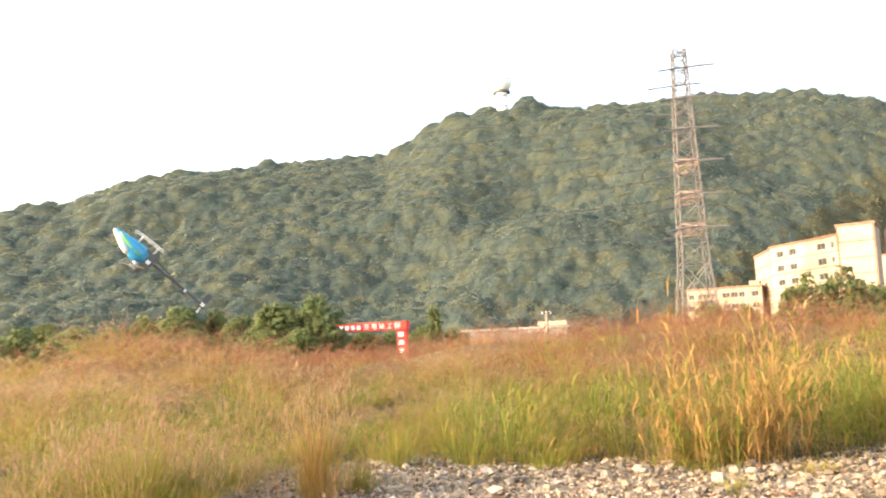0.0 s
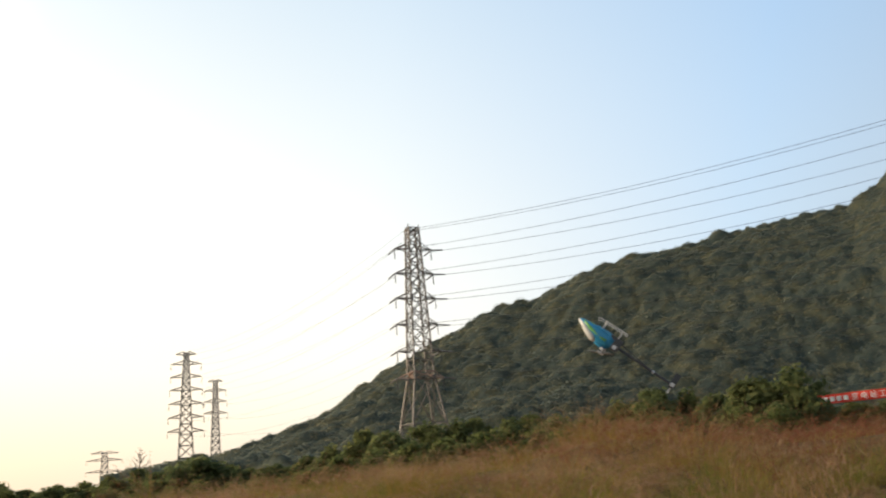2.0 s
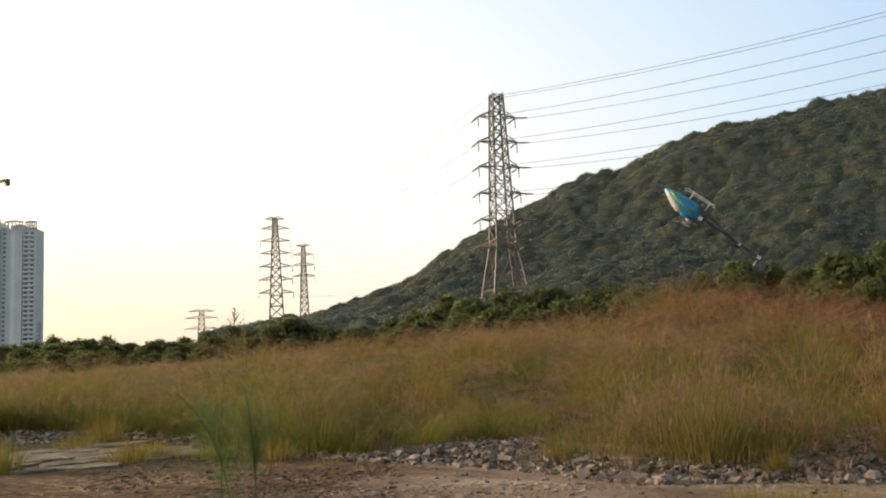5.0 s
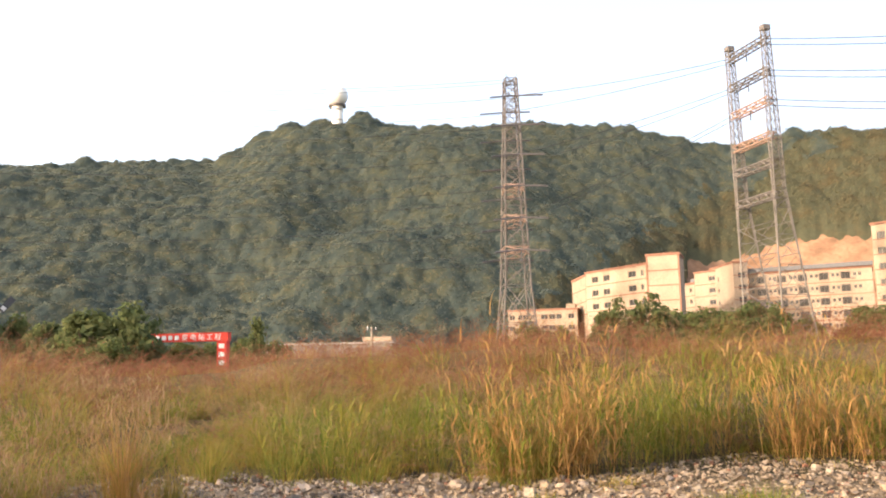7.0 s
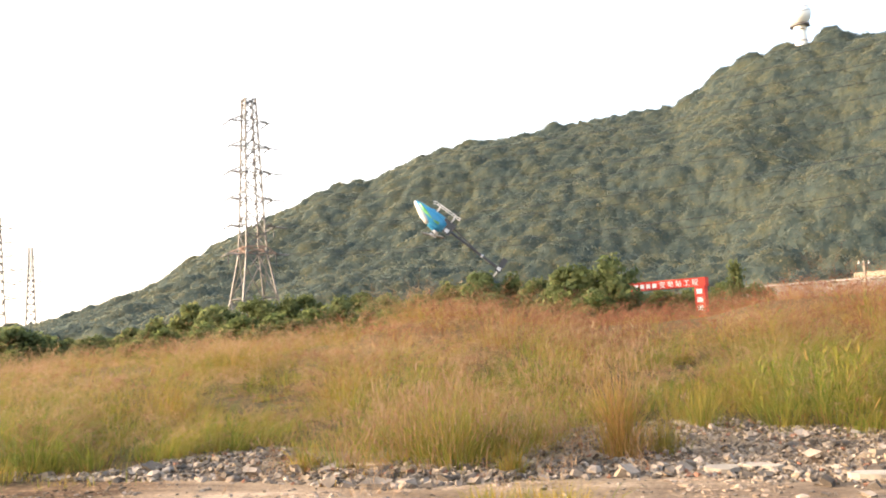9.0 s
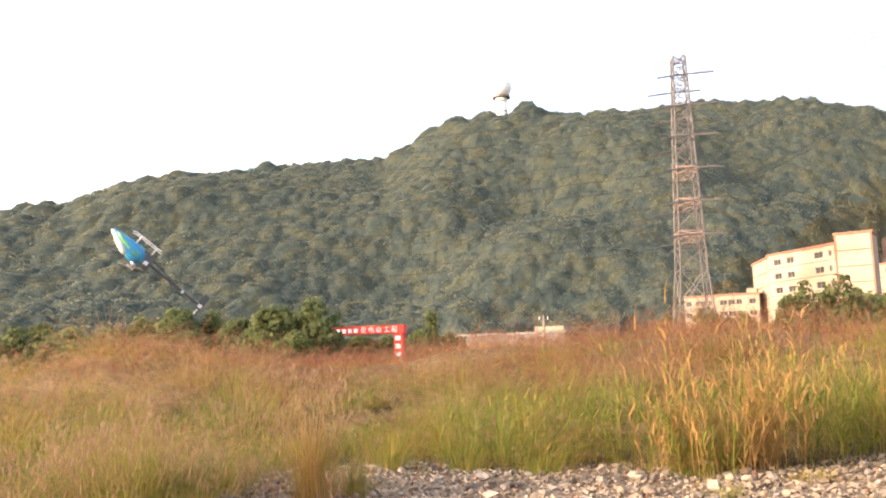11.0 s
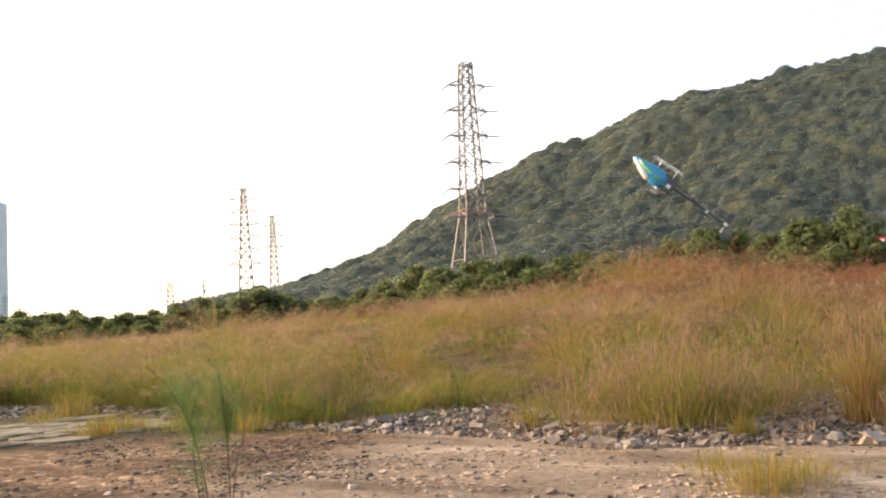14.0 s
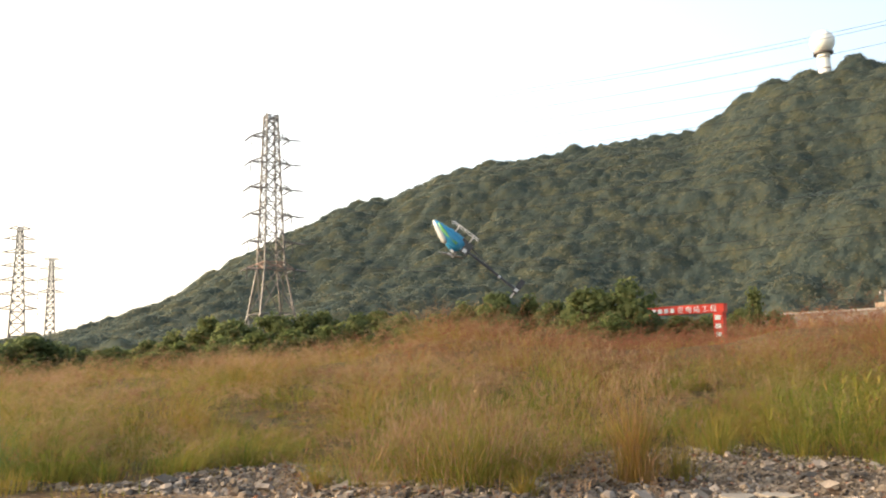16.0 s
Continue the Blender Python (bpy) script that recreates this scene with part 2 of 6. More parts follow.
M_RUSSET = leafy("russet_plume", [(0.160, 0.062, 0.034), (0.208, 0.088, 0.046), (0.255, 0.120, 0.066), (0.170, 0.057, 0.032)], 0.45, through_light=0.45, patch_tint=(0.62, 0.54, 0.53), patch_amount=0.95, patch_low=(1.15, 1.2, 1.15))
M_REED = leafy("golden_reed", [(0.29, 0.145, 0.045), (0.37, 0.20, 0.070), (0.24, 0.155, 0.042), (0.41, 0.24, 0.095)], 0.2, through_light=0.35)
M_LEAF = leafy("bush_leaf", [(0.082, 0.104, 0.044), (0.100, 0.124, 0.050), (0.118, 0.136, 0.056), (0.138, 0.144, 0.060)], 0.08, rough=0.9, through_light=0.65, patch_tint=(1.25, 1.1, 0.9))
M_FRESH = leafy("fresh_shrub_leaf", [(0.082, 0.108, 0.038), (0.106, 0.132, 0.046), (0.130, 0.150, 0.054), (0.158, 0.160, 0.062)], 0.08, rough=0.9, through_light=0.65, patch_tint=(1.2, 1.05, 0.9))
# leaf tones paled and shifted to blue: distance haze painted into the colour
M_FOREST = leafy("hazy_hill_forest_leaf", [(0.114, 0.139, 0.118), (0.129, 0.149, 0.121), (0.146, 0.158, 0.122), (0.174, 0.169, 0.121)], 0.13, through_light=0.65, patch_tint=(1.32, 1.15, 0.92), patch_amount=1.0, patch_low=(0.75, 0.82, 0.88), mottle=0.35)
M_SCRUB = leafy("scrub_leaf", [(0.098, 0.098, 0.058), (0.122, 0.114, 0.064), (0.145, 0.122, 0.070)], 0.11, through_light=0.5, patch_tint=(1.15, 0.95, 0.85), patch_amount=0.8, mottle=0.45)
M_BARK = surface("bark", (0.07, 0.05, 0.035), (0.14, 0.105, 0.075), 3.0, 20.0, 0.95, bump=0.6, depth=0.02)
M_STEEL = surface("galvanised_steel", (0.105, 0.088, 0.075), (0.15, 0.128, 0.11), 0.3, 6.0, 0.6, 0.15, 0.05, 0.002, amount=0.06)
M_RUST = surface("rust_primed_steel", (0.27, 0.165, 0.115), (0.34, 0.22, 0.16), 0.5, 6.0, 0.7, 0.1, 0.05, 0.002, amount=0.06)
M_GLASSY = plain("dark_insulator", (0.06, 0.05, 0.05), 0.3)
M_WIRE = plain("aluminium_cable", (0.055, 0.053, 0.052), 0.9)
M_WALL = surface("cream_render", (0.305, 0.225, 0.160), (0.36, 0.27, 0.195), 0.25, 3.0, 0.9, bump=0.1, depth=0.02, amount=0.05)
M_BAND = surface("faded_coral_band", (0.22, 0.105, 0.07), (0.27, 0.14, 0.095), 0.5, 4.0, 0.9, bump=0.1, depth=0.01, amount=0.05)
M_ROOF = surface("flat_roof_felt", (0.22, 0.19, 0.17), (0.30, 0.265, 0.24), 0.4, 5.0, 0.9, bump=0.2, depth=0.02)
M_PANE = plain("window_glass", (0.022, 0.020, 0.019), 0.35)
# dark glass lifted to grey, standing in for haze over the far tower
M_HAZEPANE = plain("haze_greyed_tower_glass", (0.20, 0.21, 0.22), 0.3)
# dark grey that puts the shade line of the eaves into the colour
M_EAVE = plain("shade_grey_eave", (0.13, 0.125, 0.125), 0.8)
M_FRAME = plain("window_frame", (0.22, 0.195, 0.17), 0.6)
# grey and pale tower walls lightened: the haze before them is in the colour
M_TOWER = surface("haze_paled_grey_render", (0.62, 0.61, 0.57), (0.71, 0.70, 0.65), 0.1, 2.0, 0.85, bump=0.1, depth=0.02, amount=0.05)
M_TOWERPALE = surface("haze_paled_light_render", (0.74, 0.73, 0.69), (0.82, 0.81, 0.77), 0.1, 2.0, 0.85, bump=0.1, depth=0.02, amount=0.05)
M_TAN = surface("ochre_tower_render", (0.50, 0.41, 0.32), (0.57, 0.475, 0.375), 0.1, 2.0, 0.85, bump=0.1, depth=0.02, amount=0.05)
M_CRANE = plain("yellow_crane_paint", (0.55, 0.41, 0.17), 0.5)
M_RED = surface("red_banner_cloth", (0.62, 0.035, 0.018), (0.74, 0.055, 0.03), 0.8, 10.0, 0.7, bump=0.1, depth=0.01, amount=0.05)
M_WHITE = plain("white_lettering", (0.80, 0.78, 0.74), 0.6)
M_DOME = plain("white_radome", (0.80, 0.77, 0.70), 0.45)
M_BLUE = plain("blue_canopy_paint", (0.018, 0.20, 0.36), 0.3)
M_LIME = plain("lime_canopy_paint", (0.14, 0.36, 0.09), 0.3)
M_SILVER = plain("silver_canopy_paint", (0.50, 0.49, 0.46), 0.35)
M_CARBON = plain("carbon_black", (0.018, 0.018, 0.02), 0.35)
M_ALLOY = plain("bright_alloy", (0.45, 0.44, 0.43), 0.4, 0.7)
M_FEATHER = leafy("feathery_green", [(0.065, 0.115, 0.032), (0.10, 0.155, 0.045), (0.14, 0.185, 0.06)], 0.3, through_light=0.5)


# ---- mesh helpers ----
def empty(name, at=(0, 0, 0), turn=0.0):
    ob = new(name)
    ob.matrix_basis = pose(*at, 0, 0, turn)
    return ob


def arrays_mesh(name, verts, tris, mats, mat_index=None, smooth=False):
    me = bpy.data.meshes.new(name)
    verts, tris = np.asarray(verts, np.float32), np.asarray(tris, np.int32)
    me.vertices.add(len(verts))
    me.vertices.foreach_set("co", verts.ravel())
    me.loops.add(tris.size)
    me.loops.foreach_set("vertex_index", tris.ravel())
    me.polygons.add(len(tris))
    me.polygons.foreach_set("loop_start", np.arange(0, tris.size, 3, dtype=np.int32))
    for m in mats:
        me.materials.append(m)
    if mat_index is not None:
        me.polygons.foreach_set("material_index", np.asarray(mat_index, np.int32))
    me.polygons.foreach_set("use_smooth", np.full(len(tris), smooth))
    me.update(calc_edges=True)
    return me


def part(name, bm, material, parent, label="", smooth=False):
    me = bpy.data.meshes.new(name)
    bm.to_mesh(me)
    bm.free()
    me.materials.append(material)
    if smooth:
        me.polygons.foreach_set("use_smooth", np.full(len(me.polygons), True))
    ob = new(name, me)
    ob.parent = parent
    if label:
        ob["label"] = label
    return ob


def shared(name, me, parent, m=None):
    ob = new(name, me)
    ob.parent = parent
    if m is not None:
        ob.matrix_basis = m
    return ob


def add_box(bm, x0, y0, z0, x1, y1, z1):
    v = [bm.verts.new(p) for p in ((x0, y0, z0), (x1, y0, z0), (x1, y1, z0), (x0, y1, z0), (x0, y0, z1), (x1, y0, z1), (x1, y1, z1), (x0, y1, z1))]
    for f in ((3, 2, 1, 0), (4, 5, 6, 7), (0, 1, 5, 4), (1, 2, 6, 5), (2, 3, 7, 6), (3, 0, 4, 7)):
        bm.faces.new([v[i] for i in f])


def box(*c):
    bm = bmesh.new()
    add_box(bm, *c)
    return bm


def add_beam(bm, p, q, w, sides=4, w2=None):
    """A bar from p to q, w wide."""
    p, q = Vector(p), Vector(q)
    d = q - p
    if d.length < 1e-6:
        return
    a = d.normalized().orthogonal().normalized()
    b = d.normalized().cross(a)
    rings = []
    for c, ww in ((p, w), (q, w if w2 is None else w2)):
        rings.append([bm.verts.new(c + (a * math.cos(t) + b * math.sin(t)) * ww * 0.5 * 1.2) for t in (2 * math.pi * (i + 0.5) / sides for i in range(sides))])
    for i in range(sides):
        j = (i + 1) % sides
        bm.faces.new((rings[0][i], rings[0][j], rings[1][j], rings[1][i]))
    bm.faces.new(rings[0][::-1])
    bm.faces.new(rings[1])


def beams(items):
    bm = bmesh.new()
    for it in items:
        add_beam(bm, *it)
    return bm


def polar(az, r, z=0.0):
    return Vector((r * math.sin(radians(az)), r * math.cos(radians(az)), z))


# ---- the lie of the land ----
rng = np.random.default_rng(7)
LATTICE = rng.random((256, 256)).astype(np.float32)


def vnoise(x, y):
    """Smooth value noise, 0 to 1."""
    xi, yi = np.floor(x).astype(int), np.floor(y).astype(int)
    fx, fy = x - xi, y - yi
    fx, fy = fx * fx * (3 - 2 * fx), fy * fy * (3 - 2 * fy)
    g = lambda i, j: LATTICE[i % 256, j % 256]
    return (g(xi, yi) * (1 - fx) + g(xi + 1, yi) * fx) * (1 - fy) + (g(xi, yi + 1) * (1 - fx) + g(xi + 1, yi + 1) * fx) * fy


def step(a, b, x):
    t = np.clip((x - a) / (b - a), 0, 1)
    return t * t * (3 - 2 * t)


# skyline of the wooded hill (bearing, angle of its crest) and the level of the grassy bank (bearing, metres)
SKYLINE = [(-180, 0), (-75, 0), (-52, 0.5), (-44.4, 1.7), (-39.7, 2.5), (-34.9, 4.2), (-32.7, 5.6), (-30, 7.2), (-24, 10.1), (-21, 10.7), (-17.5, 12.2),
           (-14.3, 12.7), (-6.7, 13.7), (-1.1, 14.0), (2.8, 16.0), (5, 16.5), (9.4, 16.7), (13.6, 16.3), (20, 16.4), (25.9, 15.9), (28.4, 15.1), (31.5, 14.0), (35.5, 14.6), (41, 14.2), (60, 11), (85, 5), (115, 0), (180, 0)]
BANK = [(-180, 0), (-80, 0.1), (-60, 0.4), (-56, 0.3), (-50, 0.5), (-46, 0.8), (-41, 0.95), (-36, 1.25), (-30, 1.5), (-26.7, 1.6), (-23, 1.8), (-19.7, 2.5), (-17, 2.85), (-14, 2.8), (-12, 2.55), (-8.7, 2.25), (-3.5, 2.1), (0, 2.15), (3.3, 2.75), (6.5, 2.95), (10, 3.0), (12.4, 3.1), (16, 3.2), (19, 3.25), (25, 3.0), (32, 3.1), (35, 3.3), (40, 3.35), (60, 2.6), (100, 0.3), (180, 0)]
CREST_R, FOOT_R = 450.0, 255.0
foot_of_hill = lambda a: FOOT_R + 90.0 * step(19, 33, a)


def ground_z(x, y):
    x, y = np.asarray(x, float), np.asarray(y, float)
    r, az = np.hypot(x, y), np.degrees(np.arctan2(x, y))
    g = np.interp(az, [a for a, _ in BANK], [b for _, b in BANK])
    z = g * step(16, 44, r) + step(60, 240, r) * np.clip(g + 1.2, 0, 3.5)
    z = z + 0.05 * (vnoise(x * 0.5, y * 0.5) - 0.5) + 0.5 * (vnoise(x * 0.12 + 9, y * 0.12) - 0.5) * step(18, 40, r)
    crest = np.tan(np.radians(np.interp(az, [a for a, _ in SKYLINE], [b for _, b in SKYLINE]))) * CREST_R + 1.6 - 6.0
    crest = np.maximum(crest, z)
    z = z + 15.0 * step(240, 320, r) * step(21, 32, az) * (1 - step(60, 90, az))
    crest = np.maximum(crest, z)
    foot = foot_of_hill(az)
    t = np.clip((r - foot) / (CREST_R - foot), 0, 1)
    s = 0.7 * t + 0.3 * t * t * (3 - 2 * t)
    back = 1 - 0.75 * step(CREST_R, 900, r)
    hill = (crest - z) * s * back
    folds = (vnoise(x * 0.02 + 3, y * 0.02 + 5) - 0.5) * 22 * np.sin(np.pi * np.clip(t, 0, 1)) * step(4, 60, crest)
    return z + hill + folds


# upper edge of the bare orange slope (bearing, metres)
BARE = [(28.4, 366), (29.3, 373), (30.5, 378), (32, 385), (34, 390), (35.3, 391), (37, 392), (39, 389), (43, 390)]


def quarry_edge(az):
    return np.interp(az, [a for a, _ in BARE], [r for _, r in BARE]) + 1.2 * np.sin(az * 4.1) + 0.8 * np.sin(az * 9.7)


def on_ground(az, r, lift=0.0):
    p = polar(az, r)
    return (p.x, p.y, float(ground_z(p.x, p.y)) + lift)


def build_ground():
    az = np.concatenate([np.arange(-180, -66, 3.0), np.arange(-66, 27, 0.75), np.arange(27, 46, 0.3), np.arange(46, 180, 3.0)])
    rr = np.concatenate([[0.01], np.arange(1, 30, 1.0), np.arange(30, 60, 2.5), np.arange(60, 250, 10), np.arange(250, 290, 8), np.arange(290, 402, 3.0), np.arange(402, 470, 8), [490, 520, 580, 680, 850, 1100, 1600, 2400, 3600, 4800]])
    A, R = np.meshgrid(np.radians(az), rr)
    X, Y = R * np.sin(A), R * np.cos(A)
    V = np.stack([X, Y, ground_z(X, Y)], -1).reshape(-1, 3)
    n, m = len(rr), len(az)
    i, j = np.meshgrid(np.arange(n - 1), np.arange(m), indexing="ij")
    k = (j + 1) % m
    a, b, c, d = i * m + j, i * m + k, (i + 1) * m + k, (i + 1) * m + j
    tris = np.concatenate([np.stack([a, c, b], -1).reshape(-1, 3), np.stack([a, d, c], -1).reshape(-1, 3)])
    cen = V[tris].mean(1)
    caz, cr = np.degrees(np.arctan2(cen[:, 0], cen[:, 1])), np.hypot(cen[:, 0], cen[:, 1])
    quarry = (caz > 28.4 + 0.5 * np.sin(cr * 0.13)) & (caz < 44) & (cr > 290) & (cr < quarry_edge(caz) + 3)
    ob = new("ground", arrays_mesh("ground", V, tris, [M_GROUND, M_QUARRY], quarry.astype(int), True))
    return tagged(ob, "bare tan soil rising through a grassy bank to a wooded hill", "ground", kind="structure")


ground = build_ground()


# ---- wooded hill ----
def ico(sub, seed, lump=0.22, squash=0.8):
    bm = bmesh.new()
    bmesh.ops.create_icosphere(bm, subdivisions=sub, radius=1.0)
    for v in bm.verts:
        n = noise.noise(v.co * 1.6 + Vector((seed * 3.1, 0, 0))) * lump * 1.4 + noise.noise(v.co * 4.2 + Vector((0, seed * 1.7, 0))) * lump * 0.9
        v.co *= 1 + n
        v.co.z *= squash
    bm.verts.ensure_lookup_table()
    V = np.array([v.co[:] for v in bm.verts])
    F = np.array([[v.index for v in f.verts] for f in bm.faces])
    bm.free()
    return V, F


def spray(points, normals, size, gen):
    """Leaf sprays lying roughly along the crown's surface."""
    n = len(points)
    t = np.cross(normals, gen.normal(size=(n, 3)))
    t /= np.linalg.norm(t, axis=1, keepdims=True) + 1e-9
    u = np.cross(normals, t)
    s = size * gen.uniform(0.6, 1.4, (n, 1))
    V = np.stack([points - u * s * 0.6 - t * s * 0.3, points + t * s * 0.75 + normals * s * 0.1, points + u * s * 0.6 - t * s * 0.3], 1).reshape(-1, 3)
    return V, np.arange(n * 3).reshape(-1, 3)


def domes(x, y, cell, rise, share, shift):
    """Close-set rounded crowns: the highest of the shallow domes round each place."""
    best = np.full(np.shape(x), -0.6 * rise)
    ci, cj = np.floor(x / cell).astype(int), np.floor(y / cell).astype(int)
    pick = lambda i, j, k: LATTICE[(i * 7 + k * 31 + shift) % 256, (j * 11 + k * 17 + shift) % 256]
    for di in (-1, 0, 1):
        for dj in (-1, 0, 1):
            i, j = ci + di, cj + dj
            px, py = (i + 0.1 + 0.8 * pick(i, j, 1)) * cell, (j + 0.1 + 0.8 * pick(i, j, 2)) * cell
            rad = cell * (0.62 + 0.30 * pick(i, j, 3))
            top = rise * (0.35 + 0.65 * pick(i, j, 4))
            d = np.hypot(x - px, y - py) / rad
            best = np.where(pick(i, j, 5) < share, np.maximum(best, top - 1.2 * rise * np.clip(d, 0, 1.25) ** 2.2), best)
    return best


def wood_share(az, r):
    """1 where the wood stands, falling to 0 at its lower edge and at the bare slope."""
    lower = np.maximum(foot_of_hill(az) - np.where(az < 20, 2, 34) + 8 * np.sin(az * 0.9), np.where(az > 14, 268, 0))
    bare = step(28.4, 29.2, az) * (1 - step(43, 43.6, az))
    lower = np.maximum(lower, bare * (quarry_edge(az) - 2))
    return step(lower - 1, lower + 6 + 9 * bare, r)


def canopy_z(x, y):
    r, az = np.hypot(x, y), np.degrees(np.arctan2(x, y))
    crowns = np.maximum(np.maximum(domes(x, y, 4.3, 1.6, 1.0, 3), domes(x, y, 7.0, 2.4, 0.7, 40)), domes(x, y, 11.5, 3.7, 0.4, 90)) * (1 + 0.45 * step(432, 444, r))
    crowns = crowns + 1.1 * (vnoise(x * 0.55, y * 0.55) - 0.5) + 0.45 * (vnoise(x * 1.9 + 5, y * 1.9) - 0.5)
    knoll = 5.2 * np.exp(-((az - 8.3) / 0.75) ** 4) * np.exp(-((r - 447) / 9) ** 4)
    return ground_z(x, y) + (5.0 + crowns + knoll) * wood_share(az, r) - 0.5


def build_forest():
    gen = np.random.default_rng(11)
    az, rr = np.arange(-48, 47.5, 0.17), np.arange(FOOT_R - 16, CREST_R + 34, 1.5)
    A, R = np.meshgrid(np.radians(az), rr)
    X, Y = R * np.sin(A), R * np.cos(A)
    V = np.stack([X, Y, canopy_z(X, Y)], -1).reshape(-1, 3)
    n, m = len(rr), len(az)
    i, j = np.meshgrid(np.arange(n - 1), np.arange(m - 1), indexing="ij")
    a, b, c, d = i * m + j, i * m + j + 1, (i + 1) * m + j + 1, (i + 1) * m + j
    F = np.concatenate([np.stack([a, c, b], -1).reshape(-1, 3), np.stack([a, d, c], -1).reshape(-1, 3)])
    cen = V[F].mean(1)
    F = F[wood_share(np.degrees(np.arctan2(cen[:, 0], cen[:, 1])), np.hypot(cen[:, 0], cen[:, 1])) > 0.02]
    # leaf sprays over the crowns
    q = 300000
    a2, r2 = gen.uniform(-47, 46.5, q), np.sqrt(gen.uniform((FOOT_R - 12) ** 2, (CREST_R + 12) ** 2, q))
    keep = wood_share(a2, r2) > 0.4
    a2, r2 = np.radians(a2[keep]), r2[keep]
    x, y = r2 * np.sin(a2), r2 * np.cos(a2)
    z = canopy_z(x, y)
    nx, ny = (z - canopy_z(x + 0.6, y)) / 0.6, (z - canopy_z(x, y + 0.6)) / 0.6
    nn = np.stack([nx, ny, np.ones(len(x))], 1)
    nn /= np.linalg.norm(nn, axis=1, keepdims=True)
    out = nn + gen.normal(size=nn.shape) * 0.30
    out /= np.linalg.norm(out, axis=1, keepdims=True)
    LV, LF = spray(np.stack([x, y, z], 1) + nn * gen.uniform(0.0, 0.7, (len(x), 1)), out, 0.62, gen)
    V2, F2 = np.concatenate([V, LV]), np.concatenate([F, LF + len(V)])
    cen = V2[F2].mean(1)
    ca, cr = np.degrees(np.arctan2(cen[:, 0], cen[:, 1])), np.hypot(cen[:, 0], cen[:, 1])
    el = np.degrees(np.arctan2(cen[:, 2] - 6.0, cr))
    scrub = (ca > 18.5) & (el < 4.0 + (ca - 19.0) * 0.55 + 5.0 * (0.6 * vnoise(cen[:, 0] * 0.09, cen[:, 1] * 0.09) + 0.4 * vnoise(cen[:, 0] * 0.3, cen[:, 1] * 0.3) - 0.5) - 0.4)
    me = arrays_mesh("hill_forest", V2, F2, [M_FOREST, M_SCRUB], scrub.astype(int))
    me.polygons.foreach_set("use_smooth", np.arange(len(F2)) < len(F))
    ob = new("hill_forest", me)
    return tagged(ob, "dense green and olive woodland covering the hillside", "forest", kind="stuff")


build_forest()


# ---- pylons and cables ----
def tube(points, w, sides=4):
    """One bent bar through the points."""
    bm = bmesh.new()
    rings = []
    for i, p in enumerate(points):
        p = Vector(p)
        d = (Vector(points[min(i + 1, len(points) - 1)]) - Vector(points[max(i - 1, 0)])).normalized()
        a = d.cross(Vector((1, 0.3, 0))).normalized()
        b = d.cross(a)
        rings.append([bm.verts.new(p + (a * math.cos(t) + b * math.sin(t)) * w * 0.6) for t in (2 * math.pi * (k + 0.5) / sides for k in range(sides))])
    for r0, r1 in zip(rings, rings[1:]):
        for k in range(sides):
            j = (k + 1) % sides
            bm.faces.new((r0[k], r0[j], r1[j], r1[k]))
    bm.faces.new(rings[0][::-1])
    bm.faces.new(rings[-1])
    return bm


def lattice_bars(widths, levels, w):
    """Cross bracing on four faces between levels; widths: half-width at a height."""
    out = []
    for z0, z1 in zip(levels, levels[1:]):
        a, b = widths(z0), widths(z1)
        c0 = [(-a, -a, z0), (a, -a, z0), (a, a, z0), (-a, a, z0)]
        c1 = [(-b, -b, z1), (b, -b, z1), (b, b, z1), (-b, b, z1)]
        for i in range(4):
            j = (i + 1) % 4
            out += [(c0[i], c1[j], w), (c0[j], c1[i], w), (c1[i], c1[j], w)]
    return out


